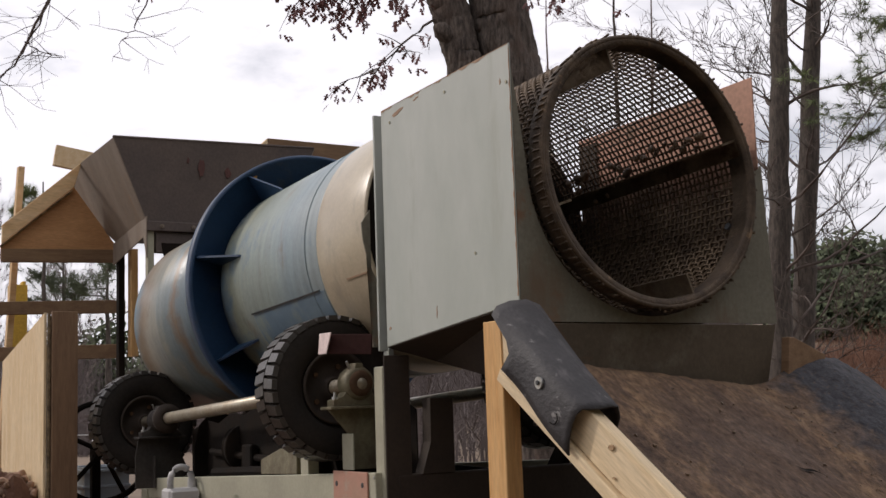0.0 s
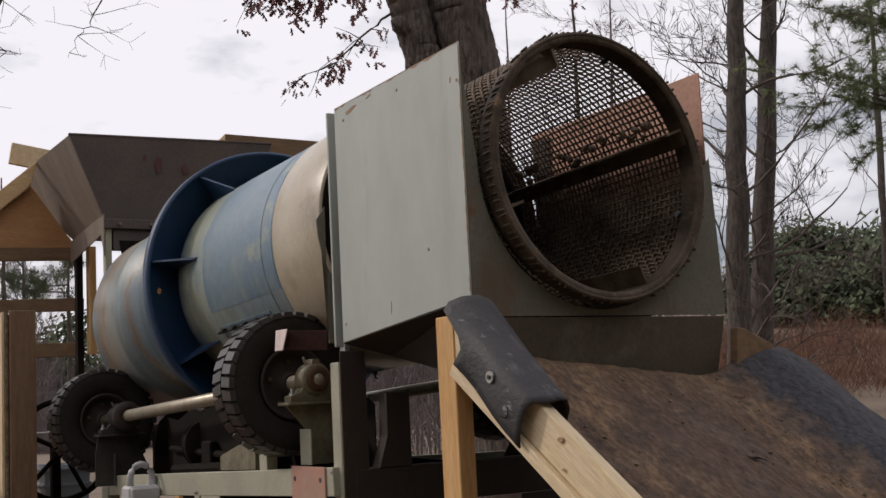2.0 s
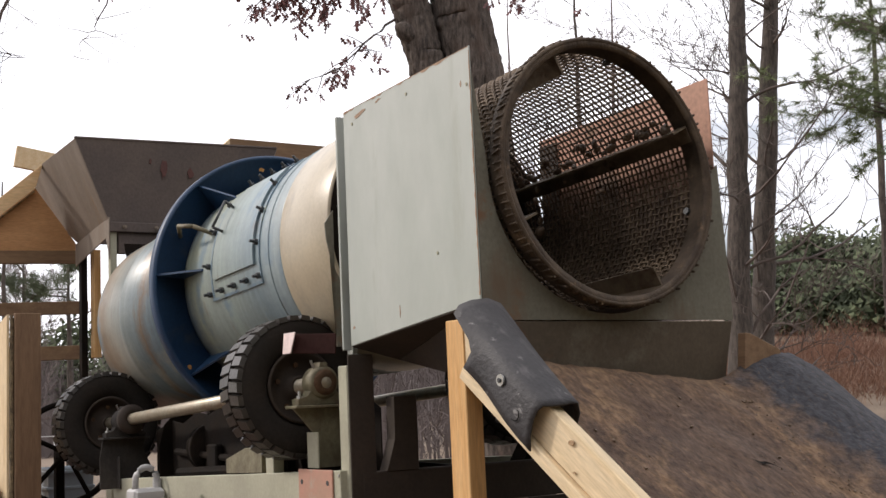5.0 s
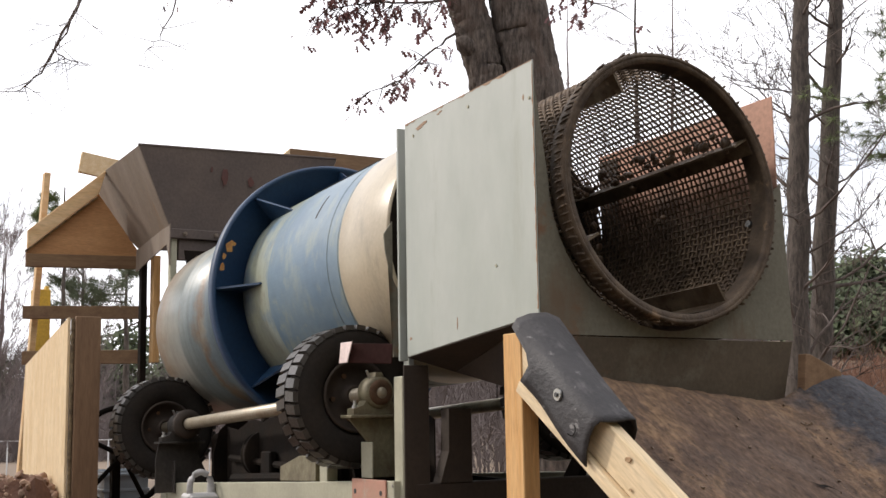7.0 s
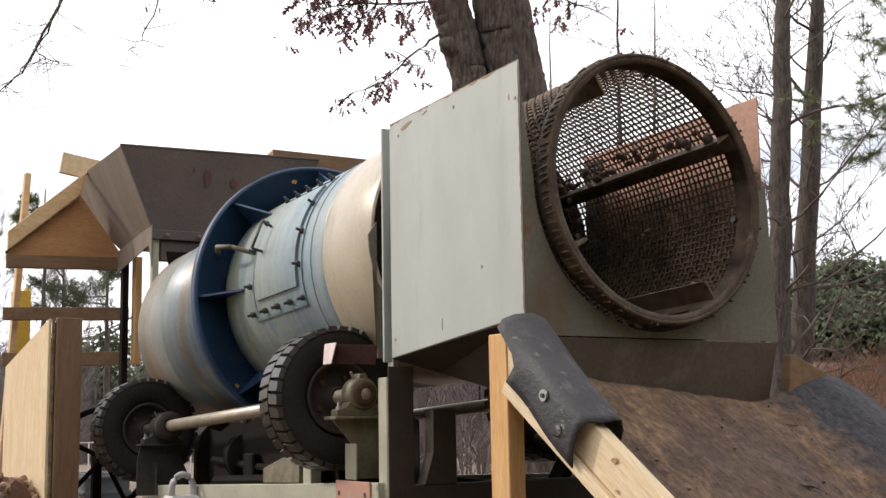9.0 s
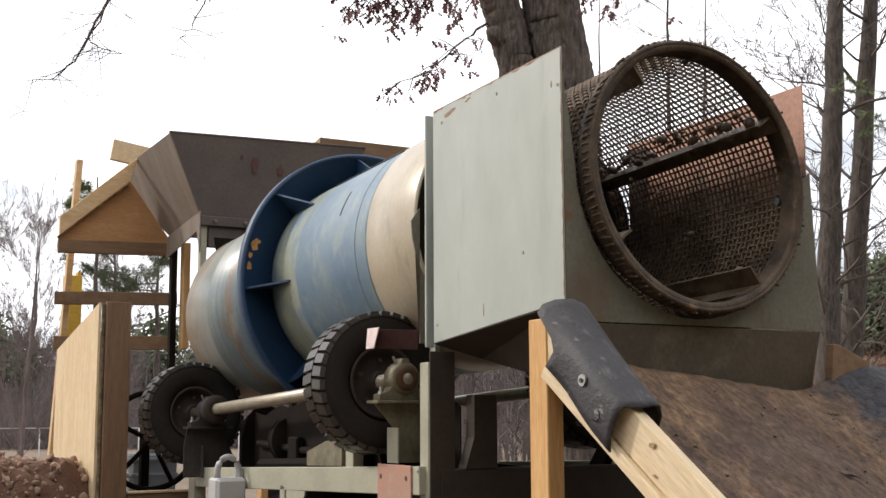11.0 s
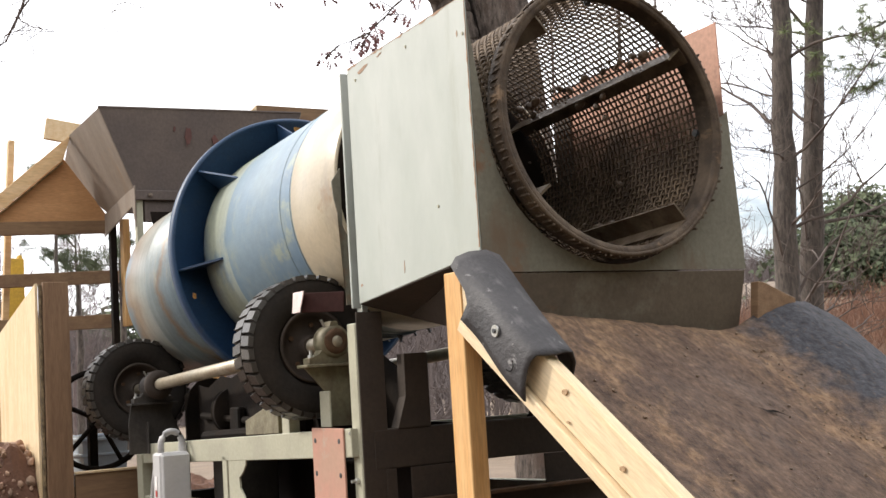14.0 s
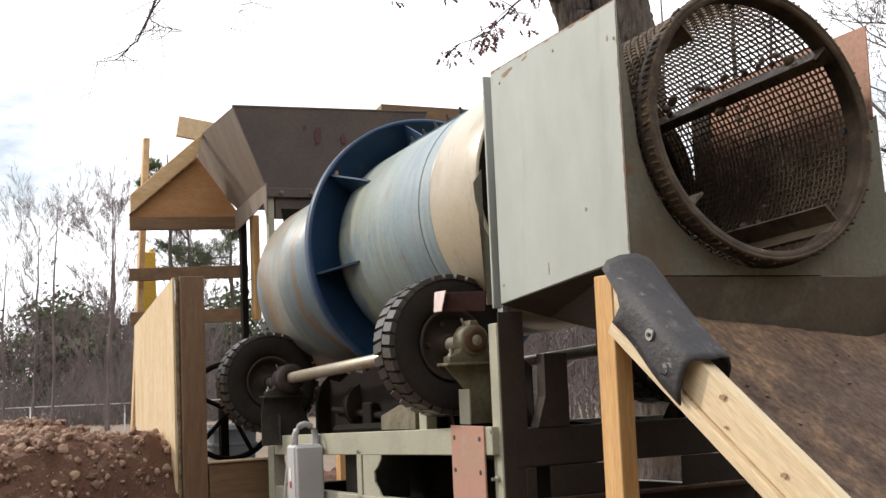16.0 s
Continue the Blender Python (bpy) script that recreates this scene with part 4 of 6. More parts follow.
def make_bearing(at, name_label, paint):
    x, y, z = at
    be = thing("pillow_block", (x, y, z - 0.12), name_label, "bearing", "shaft bearings")
    body = lathe([(-0.045, 0.034), (-0.045, 0.052), (-0.03, 0.064), (0.03, 0.064), (0.045, 0.052), (0.045, 0.034)], 36, closed=True)
    part("housing", moved(body, Matrix.Translation(at)), paint, be, "drab painted cast housing", True)
    part("cap_rib", prism([(y - 0.020, z + 0.055), (y + 0.020, z + 0.055), (y + 0.014, z + 0.078), (y - 0.014, z + 0.078)], 0, x - 0.034, x + 0.034), paint, be)
    part("grease_nipple", rod((x + 0.01, y - 0.03, z + 0.055), (x + 0.014, y - 0.045, z + 0.085), 0.005, 8), ZINC, be)
    part("end_cap", moved(lathe([(0.045, 0.0), (0.060, 0.028), (0.052, 0.046), (0.045, 0.050)], 28), Matrix.Translation(at)), RUST, be, "rusty pressed end cap", True)
    part("foot", prism([(y - 0.11, z - 0.085), (y + 0.11, z - 0.085), (y + 0.11, z - 0.062), (y + 0.065, z - 0.05), (y + 0.05, z - 0.02), (y - 0.05, z - 0.02), (y - 0.065, z - 0.05), (y - 0.11, z - 0.062)], 0, x - 0.03, x + 0.03), paint, be)
    for s in (-1, 1):
        part("bolt", bolt_head((x, y + s * 0.09, z - 0.063), (0, 0, 1), 0.013, 0.014, 0.018), ZINC, be)
    return be


def make_stand(at, z0, paint):
    x, y, z = at
    st = thing("bearing_stand", (x, y, z0), "drab green steel stand under a shaft bearing", "bearing stand", "bearing stands")
    part("top_plate", box((x - 0.05, y - 0.13, z - 0.098), (x + 0.05, y + 0.13, z - 0.085), 0.003), paint, st)
    part("web", prism([(y - 0.12, z - 0.098), (y + 0.12, z - 0.098), (y + 0.10, z - 0.15), (y + (0.09 if paint is BEARING else 0.20), z0), (y - 0.035 - (0.10 if paint is DARKGREY else 0), z0), (y - 0.035 - (0.10 if paint is DARKGREY else 0), z - 0.19)], 0, x - 0.006, x + 0.006), paint, st)
    part("flange", box((x - 0.045, y - 0.042, z0), (x + 0.045, y - 0.034, z - 0.19), 0.002), GREENR if paint is BEARING else DARKGREY, st)
    return st


# ---- feed hopper and its timber ----
def make_hopper():
    hp = thing("feed_hopper", (-3.5, 0.5, 2.4), "brown weathered sheet steel feed hopper", "hopper")
    yl, yr, zt, zb = -0.165, 1.16, 3.09, 2.585
    bl, br = 0.05, 0.95
    xf, xb, xfb, xbb = -3.13, -3.89, -3.16, -3.85
    # front takes the shaded tone, side sheets the lit one
    part("front_sheet", plate([(xf, yl, zt), (xfb, bl, zb), (xfb, br, zb), (xf, yr, zt + 0.035)], 0.006), HOPPER, hp, "brown stained front sheet, shade in its colour")
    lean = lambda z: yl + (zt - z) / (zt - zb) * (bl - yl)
    part("side_sheet", plate([(xb, lean(zt - 0.01), zt - 0.01), (-4.397, lean(2.925), 2.925), (xbb, lean(zb - 0.03), zb - 0.03), (xfb + 0.007, lean(zb), zb), (xf + 0.007, yl, zt)], 0.006), HOPPERL, hp, "streaked side sheet, lit tone in its colour")
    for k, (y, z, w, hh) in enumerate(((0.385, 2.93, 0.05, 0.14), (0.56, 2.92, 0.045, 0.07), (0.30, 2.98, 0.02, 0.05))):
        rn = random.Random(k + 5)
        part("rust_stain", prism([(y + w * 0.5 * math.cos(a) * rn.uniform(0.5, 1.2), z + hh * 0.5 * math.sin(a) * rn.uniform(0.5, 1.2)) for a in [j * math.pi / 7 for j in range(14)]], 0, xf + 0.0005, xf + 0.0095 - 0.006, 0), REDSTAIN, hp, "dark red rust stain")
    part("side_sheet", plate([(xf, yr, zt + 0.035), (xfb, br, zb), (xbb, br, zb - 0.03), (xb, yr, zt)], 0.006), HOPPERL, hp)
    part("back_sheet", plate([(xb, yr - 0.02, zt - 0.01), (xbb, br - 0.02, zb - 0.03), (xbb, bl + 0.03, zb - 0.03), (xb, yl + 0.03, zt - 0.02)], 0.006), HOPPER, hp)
    part("lip", beam((xf, yl - 0.005, zt + 0.005), (xf, yr, zt + 0.04), 0.02, 0.014), HOPPER, hp)
    col = part("collar", box((xfb - 0.02, bl - 0.01, zb - 0.055), (xfb + 0.035, br + 0.01, zb + 0.006), 0.004), HOPPER, hp, "bolted angle collar")
    for k in range(4):
        part("bolt", bolt_head((xfb + 0.035, 0.13 + 0.2 * k, zb - 0.025), (1, 0, 0), 0.014, 0.012, 0.01), HOPPERL, col)
    part("throat", plate([(xfb, 0.12, zb - 0.055), (xfb + 0.02, 0.16, 2.30), (xfb + 0.02, 0.80, 2.30), (xfb, 0.86, zb - 0.055)], 0.006), DARK, hp)
    part("lower_collar", box((xfb - 0.03, 0.10, 2.40), (xfb + 0.012, br - 0.03, zb - 0.056), 0.003), HOPPER, hp, "dull steel throat frame")
    gasket = part("gasket", lathe([(-3.06, 0.20), (-3.05, 0.20), (-3.05, 0.50), (-3.06, 0.50)], 40, closed=True), DARK, hp)
    gasket.matrix_basis = Matrix.Translation(-Vector((-3.5, 0.5, 2.4))) @ AXIS @ Matrix.Translation(Vector((-3.5, 0.5, 2.4)))
    for y in (0.07, 0.93):
        part("leg", box((-3.82, y - 0.02, 0.0), (-3.76, y + 0.02, 2.53), 0.003), DARK, hp, "black steel leg")
        part("leg", box((-3.20, y - 0.02, 2.20), (-3.15, y + 0.02, 2.55), 0.003), GREENR, hp)
    part("corner_bracket", plate([(-3.84, 0.035, 2.40), (-3.84, 0.035, 2.545), (-3.13, 0.035, 2.62), (-3.13, 0.035, 2.36), (-3.19, 0.035, 2.50)], 0.008), HOPPERL, hp, "pale painted side bracket")


def make_timber():
    fr = thing("timber_frame", (-4.0, -0.4, 0), "timber stand of pine poles and brown rails behind the hopper", "timber frame")
    part("pole", beam((-4.36, -0.62, 0.0), (-4.26, -0.465, 3.10), 0.065, 0.04, 0.003, (0, 1, 0)), PINE_Y, fr, "weathered pine pole")
    part("rail", beam((-4.22, -0.60, 2.145), (-3.86, 0.12, 2.135), 0.04, 0.085), BROWNH, fr)
    part("rail", beam((-4.2, -0.60, 1.845), (-3.88, 0.12, 1.845), 0.04, 0.09), BROWNH, fr)
    part("pole", box((-4.25, 0.85, 0), (-4.16, 0.94, 2.9), 0.003), PINE_Z, fr)
    part("prop", box((-3.80, 0.12, 1.8), (-3.72, 0.165, 2.5), 0.003), PINE_Z, fr)
    wing = thing("plywood_wing", (-4.0, -0.3, 2.4), "triangular plywood wing with a pine edge board beside the hopper", "plywood panel")
    part("sheet", plate([(-3.975, -0.645, 2.44), (-3.975, 0.085, 2.44), (-3.975, 0.075, 2.57), (-3.975, -0.19, 2.93), (-3.975, -0.645, 2.53)], 0.012), PLYUNDER, wing, "plywood with shade put into its brown")
    part("edge_board", plate([(-3.93, -0.65, 2.528), (-3.93, -0.205, 2.915), (-3.93, -0.155, 3.085), (-3.93, -0.65, 2.645)], 0.036, 0.003), PINE_Y, wing, "pale pine edge board")
    part("edge_strip", beam((-3.955, -0.65, 2.515), (-3.955, -0.20, 2.905), 0.03, 0.014, 0.002), PLYEDGE, wing)
    part("bottom_board", beam((-3.94, -0.65, 2.455), (-3.90, 0.075, 2.47), 0.038, 0.085), BROWNH, wing, "dark brown bottom board")
    far = thing("pine_board", (-4.6, -0.3, 3.1), "pale pine board laid across the far hopper edge", "board", "boards on the hopper")
    part("plank", beam((-4.5, -0.19, 3.25), (-4.48, 0.12, 3.20), 0.04, 0.15), PINE_H, far)
    top = thing("pine_board", (-3.9, 0.9, 3.1), "pine backboard above the hopper rim", "board", "boards on the hopper")
    part("plank", box((-3.95, 1.165, 2.9), (-3.91, 1.95, 3.365), 0.003), BROWNH, top)
    part("plank_end", prism([(1.07, 2.9), (1.163, 2.9), (1.163, 3.36), (1.07, 3.27)], 0, -3.955, -3.905), PINE_H, top)
    ply = thing("plywood_screen", (-3.4, -0.6, 0.9), "yellow pine plywood sheet standing in the dirt heap", "plywood panel")
    part("sheet", prism([(-4.02, 0.2), (-2.90, 0.2), (-2.90, 2.005), (-4.02, 1.79)], 1, -0.615, -0.60), PLY, ply)
    part("sheet_edge", prism([(-2.905, 0.2), (-2.885, 0.2), (-2.885, 2.0), (-2.905, 2.0)], 1, -0.598, -0.583), PLYEDGE, ply)
    post = thing("brown_post", (-2.9, -0.5, 0), "brown stained board post fixed to the plywood", "post")
    part("board", box((-2.90, -0.578, 0), (-2.862, -0.438, 2.01), 0.003), BROWNB, post)
    part("cleat", box((-2.94, -0.58, 0.2), (-2.902, -0.49, 1.99), 0.003), PLYEDGE, post)
    low = thing("low_board", (-3.0, -0.2, 0.5), "short brown board between the post and the frame", "board")
    part("plank", box((-2.9, -0.43, 0.62), (-2.862, -0.06, 0.93), 0.003), BROWNH, low)
    part("cap", box((-2.91, -0.43, 0.932), (-2.85, -0.06, 0.945), 0.002), PINE_H, low)
    tub = thing("plastic_tub", (-3.7, -0.1, 0.55), "pale grey-blue plastic tub behind the low board", "tub")
    bm = bmesh.new()
    rings = [[bm.verts.new((-3.7 + sx * (0.17 + g), -0.095 + sy * (0.115 + g), z)) for sx, sy in ((-1, -1), (1, -1), (1, 1), (-1, 1))] for z, g in ((0.55, 0.0), (1.12, 0.025), (1.12, 0.013), (0.57, -0.012))]
    for ra, rb in zip(rings, rings[1:]):
        for i in range(4):
            bm.faces.new((ra[i], ra[(i + 1) % 4], rb[(i + 1) % 4], rb[i]))
    bm.faces.new(rings[0][::-1])
    bm.faces.new(rings[-1])
    part("bin", bm, TUB, tub)
    for zz in (1.085, 0.99):
        part("rib", box((-3.903 if zz > 1.05 else -3.893, -0.243, zz), (-3.497 if zz > 1.05 else -3.507, 0.053, zz + 0.022), 0.004), TUB, tub)
    yl = thing("yellow_post", (-5.0, -0.33, 0), "yellow painted steel post behind the timber", "post")
    part("post", box((-5.05, -0.385, 0), (-4.95, -0.265, 2.385), 0.004), YELLOW, yl)
    part("cap", box((-5.04, -0.30, 2.386), (-4.96, -0.275, 2.41), 0.002), YELLOW, yl)


# ---- outlet chute ----
def chute_top(h):
    return 1.385 - 0.69 * (h - 1.395)


def sag(y):
    """How far the belt hangs below the side board's top edge, across the chute."""
    knots = ((-0.16, 0.12), (-0.10, 0.145), (0.0, 0.150), (0.17, 0.160), (0.40, 0.187), (0.63, 0.212), (0.88, 0.238), (0.97, 0.228), (1.08, 0.185), (1.20, 0.147), (1.30, 0.158), (1.45, 0.215), (1.60, 0.30))
    for (y0, d0), (y1, d1) in zip(knots, knots[1:]):
        if y <= y1:
            f = (y - y0) / (y1 - y0)
            return d0 + (d1 - d0) * f
    return knots[-1][1]


def make_chute():
    ch = thing("outlet_chute", (1.6, 0.5, 0.3), "muddy belt-lined outlet chute with pine side boards", "chute")
    S = Vector((1, 0, -0.69)).normalized()
    N = Vector((0.69, 0, 1)).normalized()
    yl = -0.16
    h0, h1 = 1.006, 2.9
    p = lambda h, y, dn=0.0: Vector((h, y, chute_top(h))) - N * dn
    part("side_board", beam(p(h0, yl, 0.0575), p(h1, yl + 0.02, 0.0575), 0.038, 0.115, 0.004, N), PINE_SLOPE, ch, "pale knotty pine side board")
    part("side_strip", beam(p(1.075, yl - 0.012, 0.135), p(h1, yl + 0.008, 0.135), 0.05, 0.038, 0.003, N), PINE_SLOPE, ch)
    yr = 1.16
    # far board is browned for shade, the near one stays pale
    part("side_board", beam(p(1.0, yr, 0.21), p(h1, yr, 0.25), 0.038, 0.10, 0.004, N), BROWNX, ch)
    part("end_board", prism([(1.035, 1.40), (1.06, 1.608), (1.085, 1.606), (1.235, 1.545), (1.235, 1.40)], 0, 0.93, 0.968), BROWNX, ch, "brown board end above the belting, shade in its colour")
    # one belt: bed sagging between the boards, banked up and over the far board
    n, k = 90, 84
    bm = bmesh.new()
    grid = []
    for i in range(n):
        row = []
        for j in range(k):
            h = 0.945 + (h1 - 0.945) * i / (n - 1)
            y = yl + 0.02 + (1.50 - yl - 0.02) * j / (k - 1)
            drop = sag(y) + 0.010 * noise.noise(Vector((h * 4, y * 5, 0))) + 0.005 * noise.noise(Vector((h * 20, y * 20, 0))) + 0.0025 * noise.noise(Vector((h * 60, y * 60, 0)))
            if y > 0.95:
                drop += 0.012 * math.sin(h * 6.0) * min(1.0, (y - 0.95) / 0.25)
            drop += 0.012 * max(0.0, 1 - (h - 0.945) / 0.05)  # the lip curls under
            row.append(bm.verts.new((h + 0.012 * noise.noise(Vector((y * 5, h, 4))), y, chute_top(h) - drop)))
        grid.append(row)
    for i in range(n - 1):
        for j in range(k - 1):
            bm.faces.new((grid[i][j], grid[i + 1][j], grid[i + 1][j + 1], grid[i][j + 1]))
    bed = part("belt_bed", bm, BELTBED, ch, "rubber belt bed caked with brown and ochre mud", True)
    md = bed.modifiers.new("thickness", "SOLIDIFY")
    md.thickness = 0.010
    md.offset = -1
    # belting folded over the upper end of the side board
    bm = bmesh.new()
    prof = [(-0.054, 0.123), (-0.057, 0.09), (-0.058, 0.05), (-0.055, 0.018), (-0.047, -0.010), (-0.027, -0.032), (0.010, -0.050), (0.060, -0.057), (0.11, -0.038), (0.16, 0.02), (0.195, 0.085)]
    upper = [1.098, 1.106, 1.112, 1.085, 0.988, 0.975, 0.978, 0.985, 0.985, 0.985, 0.985]
    lower = [1.418, 1.404, 1.396, 1.396, 1.402, 1.412, 1.420, 1.420, 1.415, 1.41, 1.40]
    cols = []
    m = 16
    for i in range(m + 1):
        f = i / m
        col = []
        for q, (dy, dn) in enumerate(prof):
            dd = dn * (0.82 + 0.20 * f) if dn > 0 else dn * (1 - 0.45 * f)
            dd -= 0.004 * math.sin(f * 5 + q)
            col.append(bm.verts.new(p(upper[q] + (lower[q] - upper[q]) * f, yl + (dy + 0.004 * math.sin(f * 7) if dy < 0 else dy * (1.08 - 0.52 * f)), dd)))
        cols.append(col)
    for a, b in zip(cols, cols[1:]):
        for q in range(len(prof) - 1):
            bm.faces.new((a[q], a[q + 1], b[q + 1], b[q]))
    flap = part("belt_flap", bm, RUBBER, ch, "scuffed black rubber belting", True)
    md = flap.modifiers.new("thickness", "SOLIDIFY")
    md.thickness = 0.006
    c = p(1.255, yl - 0.060, 0.0245)
    part("washer", rod(c, c + Vector((0, -0.006, 0)), 0.017, 24), ZINC, flap, "zinc washer")
    part("screw", rod(c + Vector((0, -0.005, 0)), c + Vector((0, -0.011, 0)), 0.007, 6), BOLTM, flap)
    arc = [p(1.335 + 0.020 * math.cos(a), yl - 0.0625, 0.070 + 0.020 * math.sin(a)) for a in [radians(-60 + 17 * i) for i in range(10)]]
    bm = None
    for a0, a1 in zip(arc, arc[1:]):
        bm = rod(a0, a1, 0.0016, 6, bm)
    part("cut_mark", bm, DARK, flap)
    # mud banked along the belting and caked at the upper lip
    rnd = random.Random(17)
    vs, fs = [], []
    for _ in range(420):
        h = rnd.uniform(0.99, 2.85)
        y = 0.90 + rnd.gauss(0, 0.04) if rnd.random() < 0.7 else rnd.uniform(0.0, 0.9)
        sz = rnd.uniform(0.002, 0.008)
        c0 = Vector((h, y, chute_top(h) - sag(y) + 0.2 * sz))
        q = Euler((rnd.uniform(0, 6), rnd.uniform(0, 6), rnd.uniform(0, 6))).to_matrix()
        o = len(vs)
        for v in ((1, 0, 0), (-1, 0.2, 0), (0, 1, 0.1), (0.1, -1, 0), (0, 0.1, 0.8), (0, 0, -0.8)):
            vs.append(tuple(c0 + q @ Vector(v) * sz * rnd.uniform(0.7, 1.4) - OFF[ch.name]))
        for f in ((0, 2, 4), (2, 1, 4), (1, 3, 4), (3, 0, 4), (2, 0, 5), (1, 2, 5), (3, 1, 5), (0, 3, 5)):
            fs.append(tuple(o + k for k in f))
    me = bpy.data.meshes.new("grit")
    me.from_pydata(vs, [], fs)
    me.materials.append(CHUTEBED)
    clods = new("grit", me)
    clods.parent = ch
    tagged(clods, "small mud clods and grit", kind="stuff")
    tear = []
    for i in range(9):
        f = i / 8
        tear.append((1.388 + 0.030 * f + 0.006 * math.sin(f * 7), 0.600 + 0.088 * f, 0.0045 * math.sin(math.pi * f) + 0.0008))
    loop = [(x - w, y) for x, y, w in tear] + [(x + w, y) for x, y, w in tear[::-1]]
    bm = bmesh.new()
    bm.faces.new([bm.verts.new((x, y, chute_top(x) - sag(y) + 0.012)) for x, y in loop])
    bmesh.ops.solidify(bm, geom=bm.faces[:], thickness=0.02)
    part("tear", bm, DARK, ch, "dark curled tear in the belt")
    for h, y0, dn, r in ((1.505, -0.1797, 0.030, 0.010), (1.545, -0.1795, 0.092, 0.005), (1.74, -0.1775, 0.066, 0.009), (1.83, -0.1770, 0.090, 0.006), (2.02, -0.175, 0.04, 0.010)):
        c1 = p(h, y0, dn)
        part("knot", moved(lathe([(0.0004, 0.0), (0.0004, r * 0.9), (-0.002, r)], 14), Matrix.Translation(c1) @ pose(0, 0, 0, 0, 0, -90) @ Matrix.Diagonal((1, 1.35, 0.8, 1))), KNOT, ch)
    for y in (0.1, 0.5, 0.9):
        part("bearer", beam(p(1.04, y, 0.29), p(h1, y, 0.29), 0.038, 0.09, 0.003, N), BROWNH, ch)
    for hh in (2.75,):
        for y in (yl, yr):
            part("leg", box((hh - 0.045, y - 0.02, 0.0), (hh + 0.045, y + 0.02, chute_top(hh) - (0.14 if y < 0 else 0.27)), 0.003), PINE_Z, ch)
    post = thing("pine_post", (0.95, -0.16, 0), "upright new pine stud under the chute's upper end", "post", "pine posts")
    part("stud", box((0.905, -0.183, 0.0), (1.003, -0.124, 1.655), 0.003), PINE_Z, post)
    post2 = thing("pine_post", (0.95, 1.2, 0), "pine stud under the chute's far side", "post", "pine posts")
    part("stud", box((0.93, 1.145, 0.0), (1.015, 1.183, 1.38), 0.003), PINE_Z, post2)


# ---- switch box ----
def make_switch():
    sw = thing("switch_box", (-1.86, -0.2, 0.76), "grey electrical enclosure with a looped conduit on the frame", "electrical box")
    body = part("enclosure", box((-1.93, -0.27, 0.755), (-1.80, -0.118, 1.058), 0.012), BOXGREY, sw)
    part("cover", box((-1.798, -0.265, 0.765), (-1.775, -0.125, 1.05), 0.008), BOXGREY, body)
    part("label_plate", box((-1.885, -0.2725, 0.88), (-1.852, -0.2705, 0.945), 0.0005), WHITE, body)
    part("red_mark", box((-1.88, -0.274, 0.845), (-1.858, -0.2705, 0.875), 0.0005), REDM, body)
    pts = [Vector((-1.86, -0.19 + 0.055 * math.cos(a) , 1.06 + 0.03 + 0.07 * math.sin(a))) for a in [math.pi * k / 10 for k in range(11)]]
    pts = [Vector((-1.86, -0.135, 1.05))] + pts + [Vector((-1.86, -0.245, 1.05))]
    me = tubes("conduit", [[(q - Vector((-1.86, -0.2, 0.76)), 0.016) for q in pts]], 12)
    me.materials.append(CONDUIT)
    me.polygons.foreach_set("use_smooth", [True] * len(me.polygons))
    cd = new("conduit", me)
    cd.parent = sw
    part("coupling", rod((-1.86, -0.135, 1.05), (-1.86, -0.135, 1.10), 0.022, 12), CONDUIT, cd)
    lines = []
    for y, s in ((-0.16, 0.03), (-0.22, -0.04)):
        lines.append([(Vector((-1.86 + s * math.sin(k * 0.5), y + 0.03 * math.sin(k * 0.7) - 0.02 * k * (s < 0), 0.76 - 0.07 * k)) - Vector((-1.86, -0.2, 0.76)), 0.009) for k in range(9)])
    lines.append([(Vector((-1.95 - 0.01 * k, -0.25 - 0.02 * math.sin(k * 0.6), 1.0 - 0.09 * k)) - Vector((-1.86, -0.2, 0.76)), 0.008) for k in range(9)])
    me = tubes("cable", lines, 8)
    me.materials.append(CONDUIT)
    new("cable", me).parent = sw


